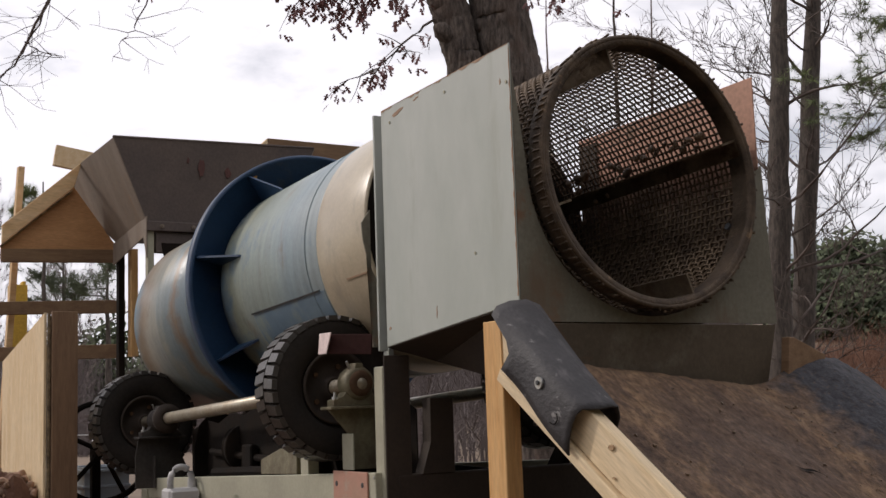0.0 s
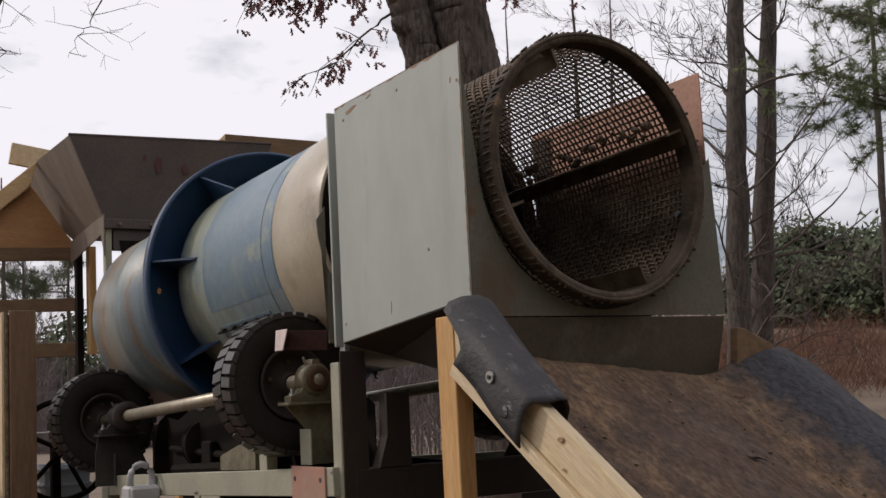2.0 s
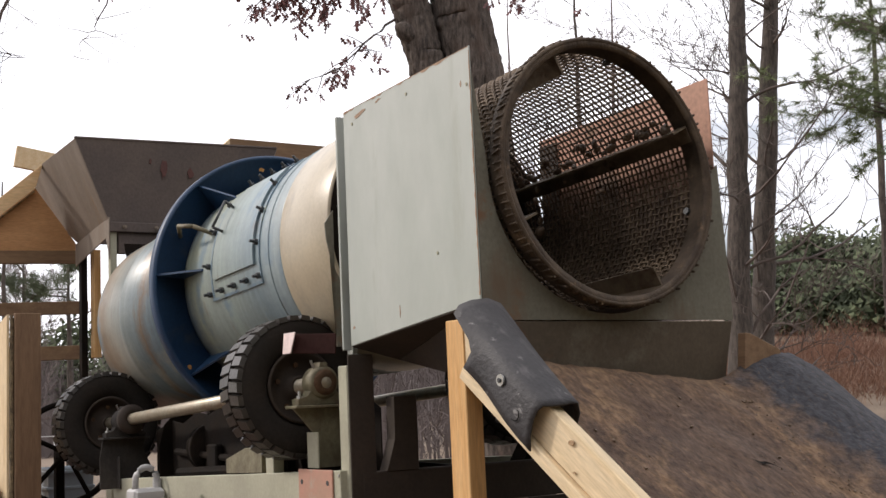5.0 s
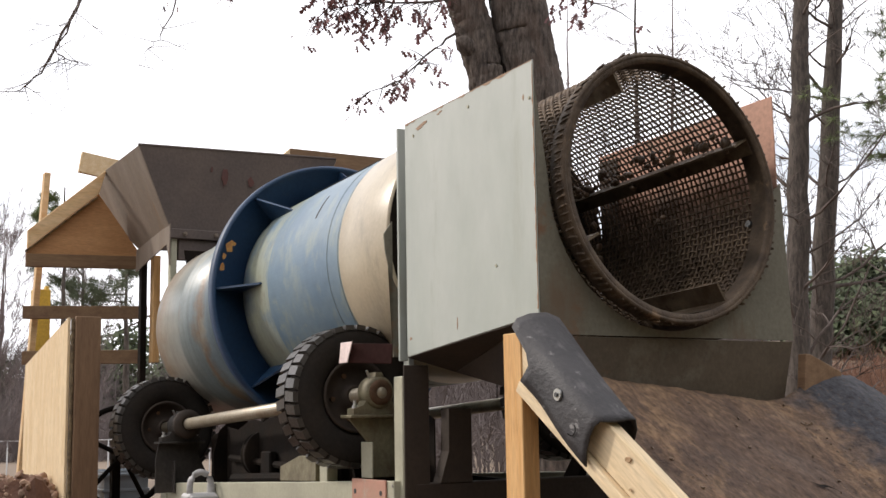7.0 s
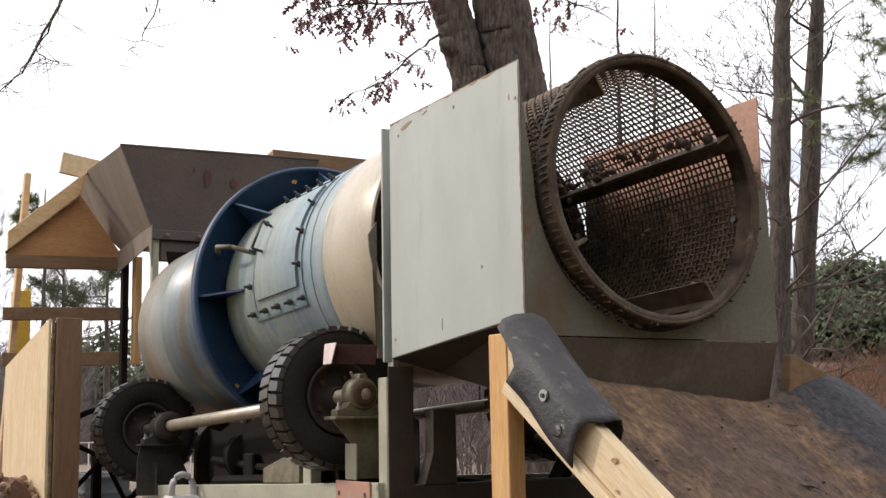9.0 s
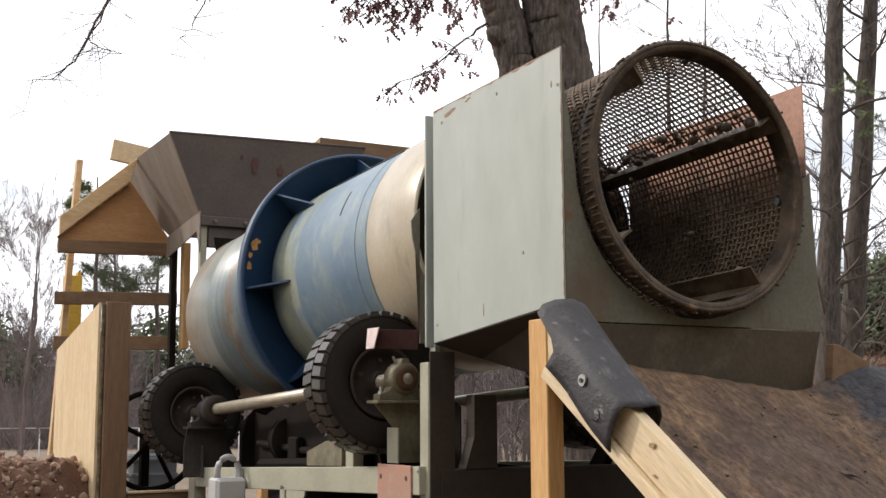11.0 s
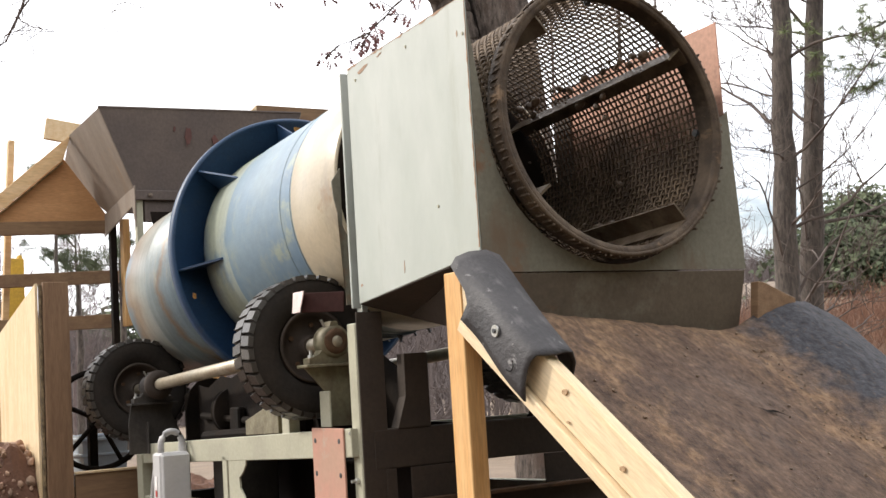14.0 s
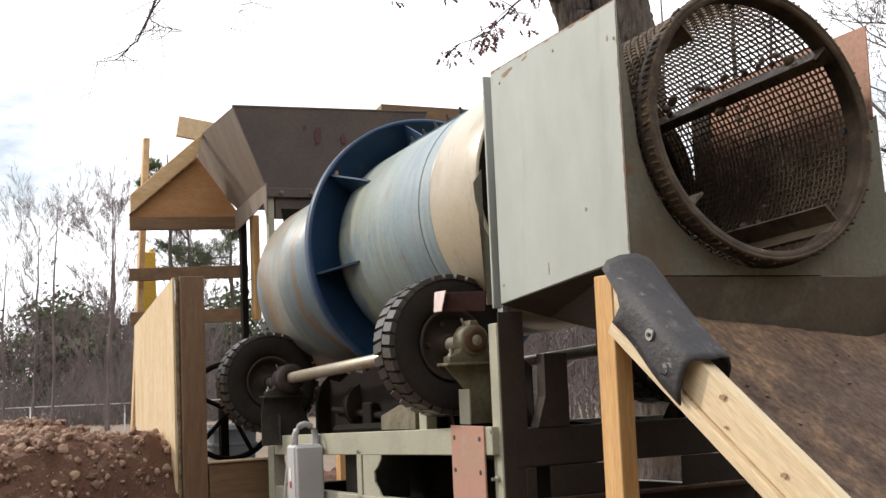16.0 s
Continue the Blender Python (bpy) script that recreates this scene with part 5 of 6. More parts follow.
def make_underworks():
    jb = thing("junction_box", (-1.6, 0.05, 0.8), "dark grey steel box between the frame rails", "electrical box")
    part("body", box((-1.78, 0.0, 0.79), (-1.44, 0.20, 1.02), 0.008), DARKGREY, jb)
    part("cover", box((-1.77, -0.012, 0.80), (-1.45, -0.001, 1.01), 0.004), DARKGREY, jb)
    # motor coloured near-black to hold the shade under the drum
    mo = thing("gear_motor", (-1.4, 0.3, 1.0), "drive motor under the drum, shade in its near-black colour", "motor")
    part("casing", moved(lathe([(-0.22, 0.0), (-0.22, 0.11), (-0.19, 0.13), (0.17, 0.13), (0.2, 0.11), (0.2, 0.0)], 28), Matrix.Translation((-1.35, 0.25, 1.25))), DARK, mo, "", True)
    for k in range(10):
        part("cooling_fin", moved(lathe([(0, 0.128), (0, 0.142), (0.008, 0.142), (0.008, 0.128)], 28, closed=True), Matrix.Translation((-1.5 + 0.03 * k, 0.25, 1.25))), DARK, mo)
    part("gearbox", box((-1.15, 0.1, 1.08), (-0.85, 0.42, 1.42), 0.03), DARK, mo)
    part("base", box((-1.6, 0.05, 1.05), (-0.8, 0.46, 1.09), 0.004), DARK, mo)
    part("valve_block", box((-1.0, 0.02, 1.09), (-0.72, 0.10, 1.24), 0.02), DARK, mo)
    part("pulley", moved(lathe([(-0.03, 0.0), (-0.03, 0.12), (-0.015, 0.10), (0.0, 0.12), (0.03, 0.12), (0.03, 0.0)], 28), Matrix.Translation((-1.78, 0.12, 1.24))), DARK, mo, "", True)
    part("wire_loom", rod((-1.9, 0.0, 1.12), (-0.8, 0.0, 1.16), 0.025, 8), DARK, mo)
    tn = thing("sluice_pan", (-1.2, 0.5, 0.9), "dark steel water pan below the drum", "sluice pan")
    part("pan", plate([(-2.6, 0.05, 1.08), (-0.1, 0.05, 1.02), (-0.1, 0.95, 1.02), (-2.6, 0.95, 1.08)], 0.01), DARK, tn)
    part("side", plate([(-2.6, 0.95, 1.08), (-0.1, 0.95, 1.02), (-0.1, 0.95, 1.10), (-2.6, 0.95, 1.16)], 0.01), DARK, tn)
    # added ragged dark sheet, fills the gap where only shade is
    gd = thing("front_shade_sheet", (-1.5, 0.08, 1.0), "added near-black sheet for the shade in front of the motor", "guard")
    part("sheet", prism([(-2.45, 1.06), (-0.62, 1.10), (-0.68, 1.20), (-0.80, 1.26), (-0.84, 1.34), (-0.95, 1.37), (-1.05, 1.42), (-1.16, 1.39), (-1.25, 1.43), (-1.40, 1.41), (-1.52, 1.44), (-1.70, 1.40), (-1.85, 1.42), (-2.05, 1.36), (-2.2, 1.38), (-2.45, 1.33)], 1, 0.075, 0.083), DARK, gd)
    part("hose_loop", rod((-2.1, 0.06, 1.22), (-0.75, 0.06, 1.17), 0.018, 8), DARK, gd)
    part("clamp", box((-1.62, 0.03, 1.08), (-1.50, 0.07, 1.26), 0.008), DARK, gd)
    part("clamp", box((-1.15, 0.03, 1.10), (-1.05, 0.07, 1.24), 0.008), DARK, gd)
    # added dark sheets that close the shaded space behind the motor
    sk = thing("rear_shade_sheet", (-1.8, 0.7, 1.0), "added near-black sheet for the shade behind the motor", "splash skirt")
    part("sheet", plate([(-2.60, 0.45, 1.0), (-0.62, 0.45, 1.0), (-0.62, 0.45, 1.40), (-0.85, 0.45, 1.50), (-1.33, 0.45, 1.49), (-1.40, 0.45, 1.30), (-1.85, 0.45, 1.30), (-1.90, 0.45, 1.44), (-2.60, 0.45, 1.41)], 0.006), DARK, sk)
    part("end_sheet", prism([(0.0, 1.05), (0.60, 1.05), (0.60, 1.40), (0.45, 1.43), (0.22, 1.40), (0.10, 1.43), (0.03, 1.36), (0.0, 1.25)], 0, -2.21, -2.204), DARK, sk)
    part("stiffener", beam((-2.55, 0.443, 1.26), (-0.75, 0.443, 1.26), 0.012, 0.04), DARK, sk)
    bar = thing("reflector_bar", (-0.1, -0.1, 1.68), "maroon flat bar with a faded pink reflector by the tyre", "bar")
    part("bar", beam((-0.14, -0.20, 1.655), (0.02, -0.10, 1.645), 0.006, 0.075), MAROON, bar)
    part("reflector", plate([(-0.195, -0.215, 1.618), (-0.130, -0.212, 1.618), (-0.100, -0.205, 1.697), (-0.190, -0.210, 1.697)], 0.004), PINK, bar, "faded pink reflector")
    for pts, r in (([(0.05, 0.75, 1.42), (0.35, 0.8, 1.40), (0.6, 0.84, 1.43), (0.76, 0.86, 1.46)], 0.012), ([(0.05, 0.6, 1.33), (0.5, 0.6, 1.325), (1.0, 0.6, 1.33)], 0.012)):
        hose = thing("hose", pts[0], "thin black rubber hose under the housing", "hose", "hoses")
        me = tubes("hose", [[(Vector(q) - Vector(pts[0]), r) for q in pts]], 8)
        me.materials.append(RUBBER)
        o = new("tube", me)
        o.parent = hose
    wb = thing("flywheel", (-3.05, 0.0, 1.1), "black spoked hand wheel behind the far tyre", "flywheel")
    part("wheel_rim", moved(lathe([(-0.02, 0.27), (-0.02, 0.30), (0.02, 0.30), (0.02, 0.27)], 48, closed=True), Matrix.Translation((-3.16, -0.22, 1.22))), DARK, wb, "", True)
    for k in range(5):
        part("spoke", rod(Vector((-3.16, -0.22, 1.22)), Vector((-3.16, -0.22, 1.22)) + polar(0, 0.28, 72 * k + 10), 0.014, 8), DARK, wb)
    part("hub", rod((-3.20, -0.22, 1.22), (-3.12, -0.22, 1.22), 0.05, 20), DARK, wb)
    part("axle", rod((-3.36, -0.22, 1.22), (-2.98, -0.22, 1.22), 0.018, 12), DARK, wb)
    part("stand", box((-3.34, -0.245, 0.0), (-3.28, -0.195, 1.24), 0.003), DARK, wb)


make_ground()
make_pile()
DRUM = make_drum()
make_housing()
make_chassis()
ROLLERS = [make_roller(-1, "steel shaft with two lugged rubber tyres turning the drum"), make_roller(1, "far steel shaft with two lugged rubber tyres under the drum")]
# far bearings and all stands but one take the darker grey
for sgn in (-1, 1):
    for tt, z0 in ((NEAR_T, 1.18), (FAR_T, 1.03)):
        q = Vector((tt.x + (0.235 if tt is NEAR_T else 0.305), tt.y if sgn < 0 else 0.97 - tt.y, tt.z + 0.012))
        make_bearing(q, "drab cast pillow block bearing on its stand", BEARING if tt is NEAR_T else DARKGREY)
        make_stand(q, z0, BEARING if tt is NEAR_T and sgn < 0 else DARKGREY)
make_hopper()
make_timber()
make_chute()
make_switch()
make_underworks()


# ---- trees and distance ----
def grow(lines, p, d, length, r, depth, rnd, gravity=0.0, spread=0.7, kids=5, segs=6, thin=0.0015, wob=0.16):
    """A crooked limb with side limbs; adds (point, radius) lines."""
    line, q, dd = [(p.copy(), r)], p.copy(), d.normalized()
    nodes = []
    for i in range(segs):
        dd = (dd + Vector((rnd.uniform(-1, 1), rnd.uniform(-1, 1), rnd.uniform(-1, 1))) * wob + Vector((0, 0, gravity))).normalized()
        q = q + dd * (length / segs)
        line.append((q.copy(), max(r * (1 - 0.75 * (i + 1) / segs), thin)))
        nodes.append((q.copy(), dd.copy(), r * (1 - 0.75 * (i + 1) / segs)))
    lines.append(line)
    if depth > 0:
        for k in range(kids):
            at, ad, ar = nodes[rnd.randrange(1, segs)]
            side = Vector((rnd.uniform(-1, 1), rnd.uniform(-1, 1), rnd.uniform(-0.5, 0.9)))
            grow(lines, at, ad * (1 - spread * 0.5) + side * spread, length * rnd.uniform(0.35, 0.6), max(ar * 0.6, thin), depth - 1, rnd, gravity, spread, kids, max(segs - 1, 3), thin, wob)
    return nodes


def mesh_part(name, me, material, parent=None, label="", kind="", smooth=True):
    me.materials.append(material)
    if smooth:
        me.polygons.foreach_set("use_smooth", [True] * len(me.polygons))
    ob = new(name, me)
    ob.parent = parent
    return tagged(ob, label, kind=kind)


LEAF = [(0, 0), (0.20, 0.20), (0.07, 0.26), (0.36, 0.52), (0.09, 0.52), (0.20, 0.86), (0, 1), (-0.20, 0.86), (-0.09, 0.52), (-0.36, 0.52), (-0.07, 0.26), (-0.20, 0.20)]


def leaves_mesh(name, places, size, rnd):
    vs, fs = [], []
    for p in places:
        q = Euler((radians(180) + rnd.uniform(-0.9, 0.9), rnd.uniform(-0.8, 0.8), rnd.uniform(0, 6.28))).to_matrix()
        s = size * rnd.uniform(0.6, 1.25)
        curl = rnd.uniform(0.1, 0.7)
        o = len(vs)
        for x, z in LEAF:
            vs.append(tuple(p + q @ Vector((x * s, (abs(x) * curl + z * z * 0.25 * curl) * s, z * s))))
        fs.append((o, o + 1, o + 2, o + 10, o + 11))
        fs.append((o + 2, o + 3, o + 4, o + 8, o + 9, o + 10))
        fs.append((o + 4, o + 5, o + 6, o + 7, o + 8))
    me = bpy.data.meshes.new(name)
    me.from_pydata(vs, [], fs)
    return me


def tuft_mesh(name, places, length, needles, rnd, width=0.004):
    """Needle tufts at (point, direction)."""
    vs, fs = [], []
    for p, d in places:
        for _ in range(needles):
            n = (d * 0.5 + Vector((rnd.gauss(0, 1), rnd.gauss(0, 1), rnd.gauss(0.15, 0.8)))).normalized()
            u = n.orthogonal().normalized() * width
            ln = length * rnd.uniform(0.6, 1.2)
            o = len(vs)
            b = p + n * 0.01
            vs += [tuple(b - u), tuple(b + u), tuple(b + n * ln + Vector((0, 0, -0.15 * ln)))]
            fs.append((o, o + 1, o + 2))
    me = bpy.data.meshes.new(name)
    me.from_pydata(vs, [], fs)
    return me


def trunk_line(points, radii, rnd, wob=0.03, sub=5):
    out = []
    for (p, q), (a, b) in zip(zip(points, points[1:]), zip(radii, radii[1:])):
        for i in range(sub):
            f = i / sub
            out.append((Vector(p).lerp(Vector(q), f) + Vector((rnd.uniform(-wob, wob), rnd.uniform(-wob, wob), 0)), a + (b - a) * f))
    out.append((Vector(points[-1]), radii[-1]))
    return out


def tree(name, label, at):
    ob = new(name)
    ob.location = at
    return tagged(ob, label, "tree")


def shift(lines, at):
    a = Vector(at)
    return [[(p - a, r) for p, r in line] for line in lines]


def make_oak():
    rnd = random.Random(11)
    at = (0.85, 11, 0.25)
    oak = tree("oak_tree", "large forked oak with furrowed bark and dry brown leaves", at)
    oak.location.x -= 0.07
    main = trunk_line([(0.98, 11, 0), (0.90, 11, 2.6), (0.775, 11, 4.47), (0.64, 11, 5.35), (0.45, 11, 9.5)], [0.36, 0.30, 0.265, 0.255, 0.16], rnd, 0.003, 30)
    fork = trunk_line([(0.80, 10.95, 2.4), (0.42, 10.92, 4.1), (0.30, 10.9, 4.66), (0.14, 10.9, 5.36), (-0.5, 10.8, 8.0)], [0.20, 0.185, 0.165, 0.175, 0.09], rnd, 0.004, 24)
    tm = tubes("trunk", shift([main, fork], at), 72)
    for v in tm.vertices:
        n1 = noise.noise(Vector((v.co.x * 22, v.co.y * 22, v.co.z * 3.6)))
        n2 = noise.noise(Vector((v.co.x * 7, v.co.y * 7, v.co.z * 2)))
        v.co += v.normal * (0.05 * (0.35 - abs(n1)) + 0.02 * n2)
    mesh_part("trunk", tm, BARK, oak)
    knob = trunk_line([(0.25, 10.85, 4.78), (0.11, 10.78, 4.86), (0.06, 10.75, 4.88)], [0.11, 0.085, 0.02], rnd, 0, 2)
    mesh_part("burl", tubes("burl", shift([knob], at), 14), BARK, oak)
    lines, leaf = [], []

    def limb(pts, r, clusters, spread):
        vv = [Vector(p) for p in pts]
        line = trunk_line(vv, [r * (1 - 0.8 * i / (len(vv) - 1)) for i in range(len(vv))], rnd, 0.02, 4)
        lines.append(line)
        for _ in range(clusters):
            p0 = line[rnd.randrange(len(line) // 4, len(line))][0]
            d = Vector((rnd.uniform(-1, 0.8), rnd.uniform(-0.6, 0.6), rnd.uniform(-0.9, 0.45)))
            nodes = grow(lines, p0, d, spread * rnd.uniform(0.5, 1.2), 0.006, 0, rnd, -0.05, segs=5)
            for q, dd, _r in nodes[2:]:
                if rnd.random() < 0.55:
                    for _k in range(rnd.randrange(2, 7)):
                        leaf.append(q + Vector((rnd.gauss(0, 0.035), rnd.gauss(0, 0.05), rnd.gauss(-0.02, 0.03))))

    limb([(0.1, 10.85, 5.0), (-0.15, 10.7, 4.78), (-0.45, 10.6, 4.46), (-0.8, 10.5, 4.30)], 0.014, 16, 0.28)
    limb([(0.05, 10.85, 5.3), (-0.2, 10.7, 5.22), (-0.6, 10.6, 5.2), (-1.1, 10.5, 5.12)], 0.018, 40, 0.36)
    limb([(-0.1, 10.8, 6.0), (-0.4, 10.6, 5.6), (-0.75, 10.5, 5.35), (-1.05, 10.4, 5.2)], 0.018, 40, 0.36)
    limb([(-0.1, 10.8, 6.2), (-0.9, 10.6, 6.0), (-1.5, 10.5, 5.7), (-2.2, 10.4, 5.42)], 0.022, 46, 0.40)
    limb([(0.6, 10.8, 6.0), (0.9, 10.6, 5.6), (1.15, 10.5, 5.2), (1.5, 10.4, 5.0)], 0.02, 9, 0.3)
    limb([(0.5, 10.8, 6.6), (1.2, 10.6, 6.0), (1.9, 10.5, 5.7), (2.6, 10.4, 5.5)], 0.03, 12, 0.45)
    # bare sprays over the yard
    for pts, r in (([(-3.17, 10.0, 5.37), (-3.23, 10.0, 5.01), (-3.37, 10.0, 4.69), (-3.53, 10.0, 4.41), (-3.7, 10.0, 4.27), (-3.94, 10.0, 4.25)], 0.017), ([(-2.32, 10.0, 5.35), (-2.39, 10.0, 4.99), (-2.49, 10.0, 4.72), (-2.59, 10.0, 4.62), (-2.69, 10.0, 4.42)], 0.009), ([(-3.43, 10.0, 4.62), (-3.32, 10.0, 4.54), (-3.22, 10.0, 4.5), (-3.06, 10.0, 4.48)], 0.007), ([(-3.13, 10.0, 5.22), (-3.29, 10.0, 4.87), (-3.46, 10.0, 4.52), (-3.65, 10.0, 4.28)], 0.012)):
        line = trunk_line(pts, [r * (1 - 0.85 * i / (len(pts) - 1)) for i in range(len(pts))], rnd, 0.02, 4)
        lines.append(line)
        for _ in range(9):
            p0 = line[rnd.randrange(2, len(line))][0]
            grow(lines, p0, Vector((rnd.uniform(-1, 1), rnd.uniform(-0.4, 0.4), rnd.uniform(-0.8, 0.4))), rnd.uniform(0.15, 0.5), 0.004, 1, rnd, -0.02, kids=3, segs=5)
    mesh_part("crown", tubes("crown", shift(lines, at), 5), TWIG, oak, "thin crooked limbs", "stuff")
    mesh_part("dry_leaves", leaves_mesh("dry_leaves", [p - Vector(at) for p in leaf], 0.085, rnd), DEADLEAF, oak, "clusters of dry purple-brown leaves", "stuff", False)


def make_slim_tree(at, top, r0, seed, limbs, label, thin=0.004, reach=1.0, rise=0.8, material=None, wob=0.16, straight=False):
    rnd = random.Random(seed)
    ob = tree("slim_tree", label, at)
    a, t = Vector(at), Vector(top)
    bend = Vector((rnd.uniform(-0.1, 0.1) * (not straight), 0, 0))
    trunk = trunk_line([a - Vector((0, 0, 0.3)), a.lerp(t, 0.3) - bend, a.lerp(t, 0.6) + bend, t], [r0 * 1.15, r0, r0 * 0.8, r0 * 0.15], rnd, 0.02, 6)
    mesh_part("trunk", tubes("trunk", shift([trunk], at), 12), material or BARKP, ob)
    lines = []
    for _ in range(limbs):
        f = rnd.uniform(0.12, 0.95)
        p, r = trunk[int(f * (len(trunk) - 1))]
        ang = rnd.uniform(0, 6.28)
        grow(lines, p, Vector((math.cos(ang), math.sin(ang), rnd.uniform(-0.1, rise) + rise * 0.3)), rnd.uniform(1.0, 2.8) * reach, r * rnd.uniform(0.10, 0.24), 3, rnd, 0.03 * rise, 0.7 if material is None else 0.5, 4 if material is None else 5, 6, thin, wob)
    mesh_part("crown", tubes("crown", shift(lines, at), 3 if material else 4), material or TWIG, ob, "bare crooked limbs", "stuff")


def make_pine(at, height, crown_from, r0, seed, limbs, needle_len, label, reach=2.0, to=None, needles=26, material=None):
    """A pine: limbs with tufts at their ends."""
    rnd = random.Random(seed)
    ob = tree("pine_tree", label, at)
    a = Vector(at)
    trunk = trunk_line([a - Vector((0, 0, 0.3)), a + Vector((0.05, 0, height * 0.5)), a + Vector((0, 0, height))], [r0, r0 * 0.8, r0 * 0.2], rnd, 0.02, 6)
    mesh_part("trunk", tubes("trunk", shift([trunk], at), 10), BARKP, ob)
    lines, tufts = [], []
    for _ in range(limbs):
        z = rnd.uniform(crown_from, height * 0.98)
        ang = rnd.uniform(0, 6.28) if to is None else rnd.gauss(to, 0.35)
        ln = reach * rnd.uniform(0.5, 1.1) * (1.1 - 0.55 * (z - crown_from) / max(height - crown_from, 0.1))
        start = len(lines)
        grow(lines, a + Vector((0, 0, z)), Vector((math.cos(ang), math.sin(ang), rnd.uniform(-0.15, 0.35))), ln, 0.03, 2, rnd, 0.02, 0.6, 4, 5)
        for line in lines[start + 1:]:
            for (p, _r), (p2, _r2) in zip(line[1:], line[2:] + line[-1:]):
                if rnd.random() < 0.8:
                    tufts.append((p, (p - line[0][0]).normalized()))
    mesh_part("crown", tubes("crown", shift(lines, at), 4), TWIG, ob, "thin limbs", "stuff")
    mesh_part("needles", tuft_mesh("needles", [(p - a, d) for p, d in tufts], needle_len, needles, rnd, 0.006 if needle_len < 0.3 else 0.012), material or NEEDLE, ob, "tufts of long green needles", "stuff", False)


def make_woods(name, label, trees, seed, material, twiggy, blades, size):
    """A far stand of trees as one mass: trunks and crowns of many small blades. trees: (x, y, height, width)."""
    rnd = random.Random(seed)
    vs, fs = [], []
    for x, y, hgt, wid in trees:
        z0 = ground_height(x, y) - 0.2
        for _ in range(3 if twiggy else 1):
            w, dx = 0.12 * min(1.0, hgt / 7) ** 1.5 * rnd.uniform(0.6, 1.3), rnd.uniform(-0.5, 0.5) * wid * (1 if twiggy else 0.1)
            lean = rnd.uniform(-0.06, 0.06) * hgt
            o = len(vs)
            vs += [(x + dx - w, y, z0), (x + dx + w, y, z0), (x + dx + lean + w * 0.3, y, z0 + hgt * 0.95), (x + dx + lean - w * 0.3, y, z0 + hgt * 0.95), (x + dx, y + w, z0)]
            fs += [(o, o + 1, o + 2, o + 3), (o, o + 4, o + 3), (o + 1, o + 4, o + 2)]
        clumps = [(Vector((rnd.gauss(0, 0.33) * wid, rnd.gauss(0, 0.3) * wid, rnd.uniform(0.30 if not twiggy else 0.1, 1.0) * hgt)), rnd.uniform(0.12, 0.3) * wid) for _ in range(14)]
        for _ in range(blades):
            c, cr = clumps[rnd.randrange(len(clumps))]
            taper = 1.0 - 0.7 * max(0, (c.z / hgt - 0.5) * 2)
            p = Vector((x, y, z0)) + Vector((c.x * taper, c.y, c.z)) + Vector((rnd.gauss(0, cr), rnd.gauss(0, cr), rnd.gauss(0, cr * 0.7)))
            if twiggy:
                d = Vector((rnd.gauss(0, 0.5), rnd.gauss(0, 0.3), rnd.uniform(0.3, 1))).normalized() * size * rnd.uniform(1.2, 3.2)
                u = Vector((1, 0, 0)) * size * 0.035
            else:
                d = Vector((rnd.gauss(0, 1), rnd.gauss(0, 1), rnd.gauss(0, 0.7))).normalized() * size
                u = d.orthogonal().normalized() * size * 0.5
            o = len(vs)
            vs += [tuple(p - u), tuple(p + u), tuple(p + d)]
            fs.append((o, o + 1, o + 2))
    me = bpy.data.meshes.new(name)
    me.from_pydata(vs, [], fs)
    me.materials.append(material)
    tagged(new(name, me), label, "woods", kind="stuff")


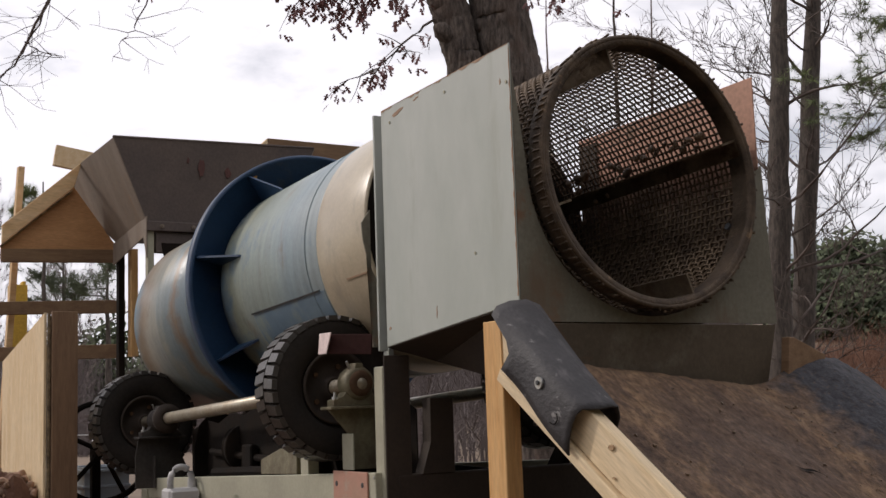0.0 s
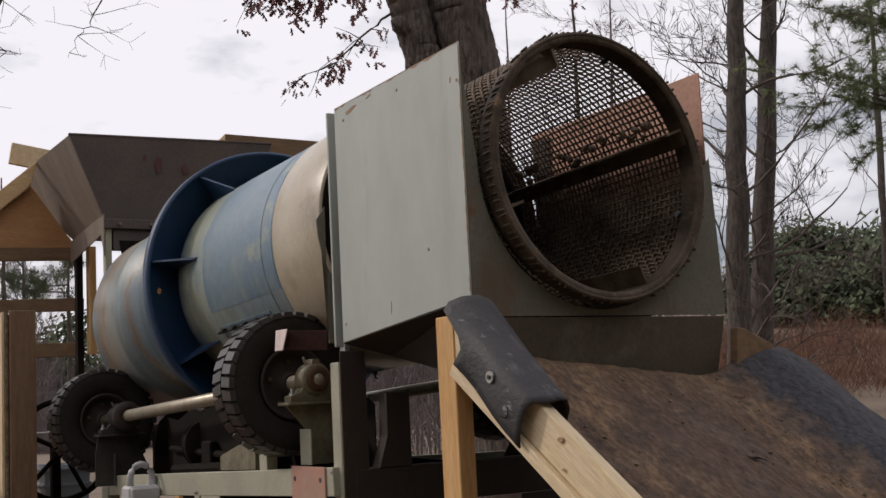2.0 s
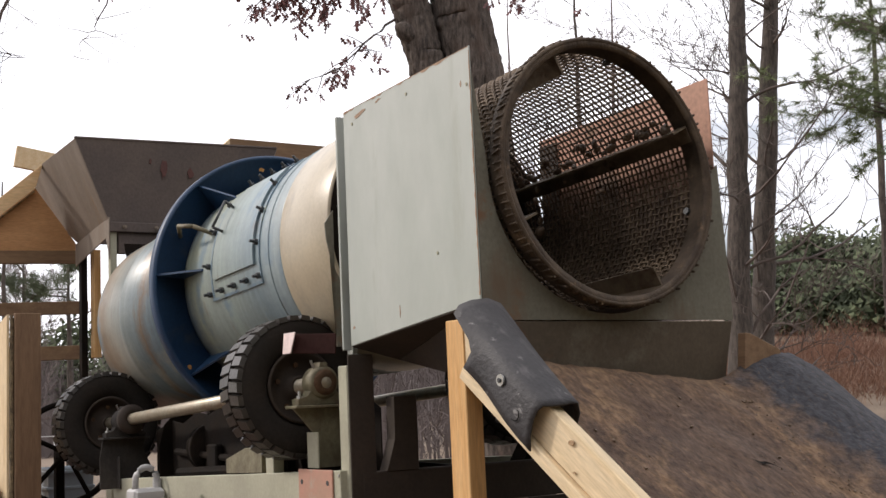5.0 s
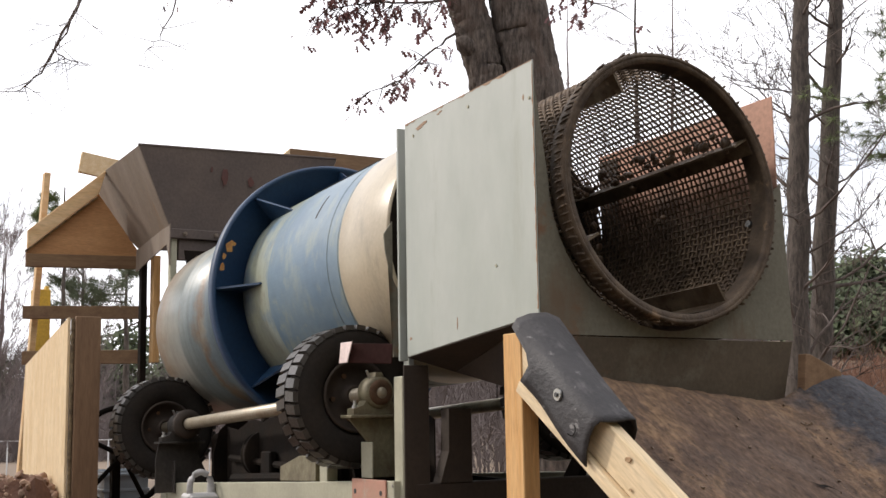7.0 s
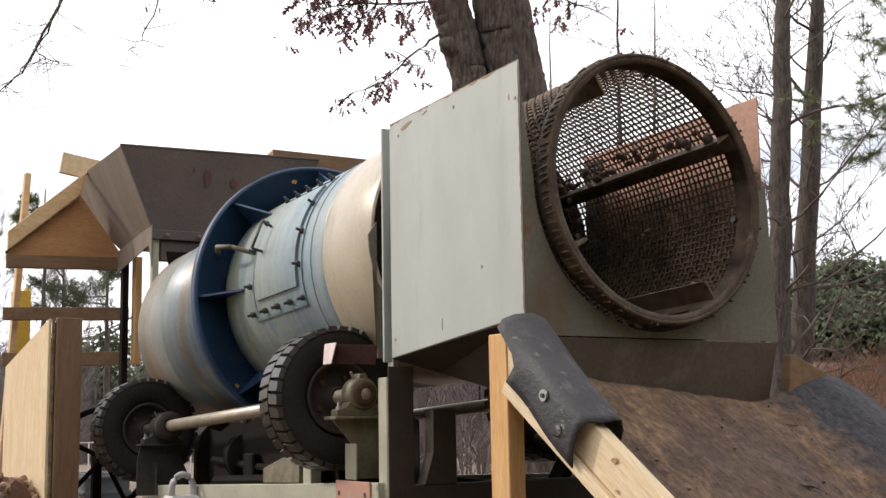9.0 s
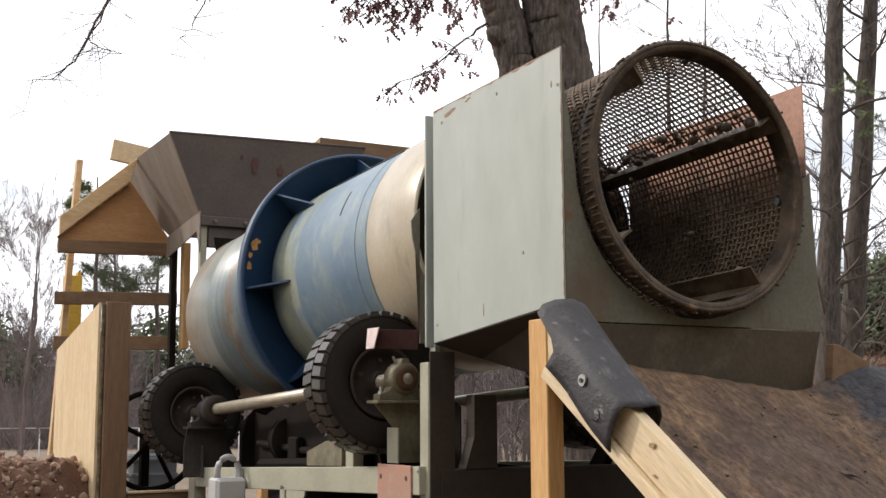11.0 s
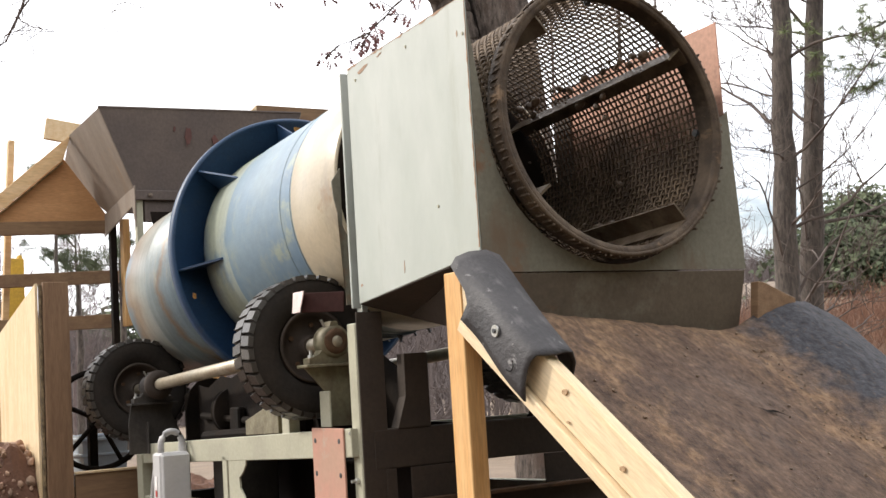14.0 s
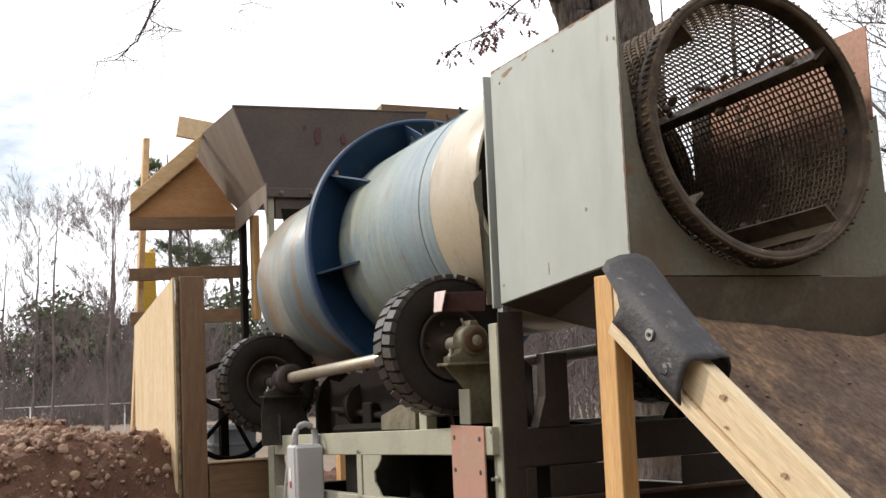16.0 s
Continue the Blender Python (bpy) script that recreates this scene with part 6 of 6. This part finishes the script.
def make_distance():
    rnd = random.Random(21)
    far_bare = [(x, rnd.uniform(80, 105), rnd.uniform(5.5, 9) * (1.0 if x < 0 else 0.45), rnd.uniform(3, 5)) for x in [rnd.uniform(-75, 45) for _ in range(95)]]
    make_woods("far_bare_woods", "grey-brown leafless woods along the far edge of the field", far_bare, 1, FARWOOD, True, 2400, 0.5)
    far_pine = [(rnd.uniform(-75, -18), rnd.uniform(85, 110), rnd.uniform(7, 9.5), rnd.uniform(3, 4.5)) for _ in range(26)]
    make_woods("far_pine_woods", "dark green pines among the far woods", far_pine, 2, FARNEEDLE, False, 1500, 0.40)
    right = [(13.6, 44, 2.2, 2.6), (15.1, 46, 3.4, 2.3), (17.4, 46, 3.4, 2.4), (20, 47, 3.9, 3), (14.2, 43, 1.5, 2.6), (16.2, 43, 1.5, 2.8), (18.5, 43, 1.6, 2.8), (23, 48, 4.4, 4), (16.6, 40, 2.4, 2.6), (26, 50, 5, 4)]
    make_woods("young_pines", "dark young pines on the rise beyond the slim trees", right, 3, FARNEEDLE, False, 5200, 0.24)
    brush = [(rnd.uniform(4.5, 16), rnd.uniform(20, 34), rnd.uniform(0.3, 0.75), rnd.uniform(1, 2)) for _ in range(110)]
    make_woods("brush", "russet dead brush and bracken under the trees", brush, 4, BRUSH, True, 420, 0.15)
    near = [(rnd.uniform(-3, 6), rnd.uniform(24, 40), rnd.uniform(2.2, 4.0), rnd.uniform(1.5, 3)) for _ in range(34)]
    make_woods("undergrowth", "grey leafless saplings behind the machine", near, 6, FARWOOD, True, 420, 0.3)
    # fence at the field's edge
    low = [(rnd.uniform(-75, 45), rnd.uniform(76, 84), rnd.uniform(1.5, 3.2), rnd.uniform(3, 5)) for _ in range(90)]
    make_woods("field_edge_brush", "dull brown brush along the field's far edge", low, 9, FARWOOD, True, 900, 0.45)
    fence = tagged(new("field_fence"), "low wire fence with a pale top rail across the field", "fence")
    fence.location = (-20, 48, 0)
    for x0 in range(-26, 26, 4):
        z0 = ground_height(-20 + x0, 48)
        mesh_part("rail", tubes("rail", [[(Vector((x0, 0, z0 + 1.30)), 0.022), (Vector((x0 + 4, 0, ground_height(-16 + x0, 48) + 1.30)), 0.022)]], 6), CONDUIT, fence)
        mesh_part("post", tubes("post", [[(Vector((x0, 0, z0 - 0.1)), 0.03), (Vector((x0, 0, z0 + 1.32)), 0.03)]], 6), CONDUIT, fence)
    # woods on the camera's side of the yard, unseen, added to cut sky light
    vs, fs = [], []
    n = 90
    for i in range(n + 1):
        a = radians(-152 + 178 * i / n)
        rr = 17 + 2.0 * noise.noise(Vector((i * 0.4, 0, 9)))
        hh = 13 + 2.5 * noise.noise(Vector((i * 0.5, 4, 0)))
        for k in range(7):
            w = 0.7 * noise.noise(Vector((i * 0.9, k * 1.3, 2)))
            vs.append(((rr + w) * math.cos(a), (rr + w) * math.sin(a), -0.5 + hh * k / 6))
    fs = [(i * 7 + k, (i + 1) * 7 + k, (i + 1) * 7 + k + 1, i * 7 + k + 1) for i in range(n) for k in range(6)]
    me = bpy.data.meshes.new("woods_behind")
    me.from_pydata(vs, [], fs)
    me.materials.append(FARNEEDLE)
    tagged(new("woods_behind", me), "unseen ring of dense dark woods, added to hold back sky light", "woods", kind="structure")


make_oak()
make_slim_tree((4.69, 17.5, ground_height(4.69, 17.5)), (5.39, 17.5, 10.5), 0.165, 31, 24, "slim bare hardwood with grey-brown bark", wob=0.27, straight=True)
make_slim_tree((5.50, 19.3, ground_height(5.5, 19.3)), (6.62, 19.3, 11.0), 0.175, 32, 24, "slim bare hardwood leaning a little, grey-brown bark", wob=0.27, straight=True)
for k, (x, y, hh) in enumerate([(4.2, 24, 10.5), (2.2, 26, 11.0)]):
    make_slim_tree((x, y, ground_height(x, y)), (x + 0.3, y, hh), 0.045, 80 + k, 18, "thin pale leafless sapling among the slim trees", 0.0035, 0.8, 0.9, FARTWIG, 0.30)
make_slim_tree((3.2, 22, ground_height(3.2, 22)), (3.4, 22, 10.5), 0.05, 33, 9, "thin bare sapling behind the screen")
make_slim_tree((9.6, 24, ground_height(9.6, 24)), (9.9, 24, 10.5), 0.08, 34, 12, "thin bare hardwood on the rise")
for k, (x, y, hh) in enumerate([(-16.0, 35, 7.3), (-15.0, 34, 7.9), (-13.7, 35, 8.0), (-12.9, 33, 7.6), (-14.4, 37, 8.2), (-17.5, 36, 6.5), (-11.6, 36, 7.0), (-10.9, 34, 6.0)]):
    make_slim_tree((x, y, ground_height(x, y)), (x + 0.3, y, hh * 0.9), 0.042, 50 + k, 24, "slender leafless young tree at the field's edge", 0.0032, 0.62, 1.7, FARTWIG, 0.10)
make_pine((-9.5, 30, ground_height(-9.5, 30)), 5.6, 4.1, 0.10, 61, 6, 0.22, "pine with flat tiers of dark needles behind the timber", 1.4, None, 13, FARNEEDLE)
make_pine((-8.4, 30, ground_height(-8.4, 30)), 5.6, 3.8, 0.10, 62, 6, 0.22, "pine with flat tiers of dark needles behind the hopper", 1.3, None, 13, FARNEEDLE)
make_pine((-9.35, 28, ground_height(-9.35, 28)), 7.2, 6.0, 0.08, 63, 7, 0.22, "pine whose dark top shows above the timber", 0.9, None, 18)
make_pine((8.35, 17.0, ground_height(8.35, 17)), 6.4, 3.9, 0.16, 64, 11, 0.17, "pine reaching long green-tufted limbs into view", 2.4, math.pi, 42)
make_distance()



# ---- stones in the screen ----


def make_stones():
    rnd = random.Random(8)
    meshes = []
    for k in range(8):
        bm = stone_bm(1.0, k + 70)
        me = bpy.data.meshes.new("stone")
        bm.to_mesh(me)
        bm.free()
        me.polygons.foreach_set("use_smooth", [True] * len(me.polygons))
        me.materials.append(STONE)
        meshes.append(me)
    out = []
    for i in range(110):
        ob = new("wet_stone", meshes[i % 8])
        size = rnd.choice([0.007, 0.009, 0.011, 0.013, 0.016, 0.019, 0.024])
        ob.scale = (size, size, size)
        tagged(ob, "wet muddy brown stone tumbling in the screen", "stone", "stones in the screen")
        out.append((ob, size, rnd.uniform(-0.05, 0.86), rnd.randrange(4), rnd.uniform(8, 74), rnd.uniform(2, 11), rnd.uniform(0, 360), rnd.randrange(2)))
    return out


STONES = make_stones()


def stone_rows(size, x, bar, release, ahead, spin, odd):
    """Carried up by a lifter bar, dropped, and at rest at the bottom until a bar comes again."""
    r = RM - 0.022 - size
    rows = []
    per_bar = 90 / RATE
    cycle = 2 * per_bar
    low = -72.0
    first = (low - (PHASE + BARS + 90 * bar + ahead)) / RATE  # when that bar passes the bottom
    first += odd * per_bar
    ride = (release - low) / RATE
    w = radians(RATE)
    a0 = radians(release)
    p0 = Vector((r * math.cos(a0), r * math.sin(a0)))
    v0 = Vector((-math.sin(a0), math.cos(a0))) * (w * r)
    fall = 0.02
    while fall < 0.7:
        q = p0 + v0 * fall + Vector((0, -4.9 * fall * fall))
        if q.length > r and q.y < 0:
            break
        fall += 0.01
    land = p0 + v0 * fall + Vector((0, -4.9 * fall * fall))
    al = math.degrees(math.atan2(land.y, land.x))
    for i in range(161):
        t = i * 0.1
        u = (t - first) % cycle
        if u < ride:
            a = radians(low + RATE * u)
            p = Vector((r * math.cos(a), r * math.sin(a)))
            turn = RATE * u
        elif u < ride + fall:
            f = u - ride
            p = p0 + v0 * f + Vector((0, -4.9 * f * f))
            turn = RATE * ride + 260 * f
        else:
            f = (u - ride - fall) / max(cycle - ride - fall, 0.05)
            lo = al if al < 0 else al - 360
            a = radians(lo + (low - lo) * min(1, max(0, f)))
            p = Vector((r * math.cos(a), r * math.sin(a)))
            turn = RATE * ride + 260 * fall + (360 - (RATE * ride + 260 * fall) % 360) * min(1, f)
        rows.append((t, MB @ AXIS @ pose(x, p.x, p.y, spin + turn, spin * 0.5, 0)))
    return rows


# ---- motion ----
def motions():
    step = 0.25
    rows = [(i * step, MB @ AXIS @ pose(0, 0, 0, PHASE + RATE * i * step)) for i in range(65)]
    walk(DRUM, rows)
    for k, (ro, base) in enumerate(ROLLERS):
        walk(ro, [(i * step, base @ pose(0, 0, 0, -RATE * i * step * RS / 0.287 + 20 * k)) for i in range(65)])
    for ob, *rest in STONES:
        walk(ob, stone_rows(*rest))


motions()
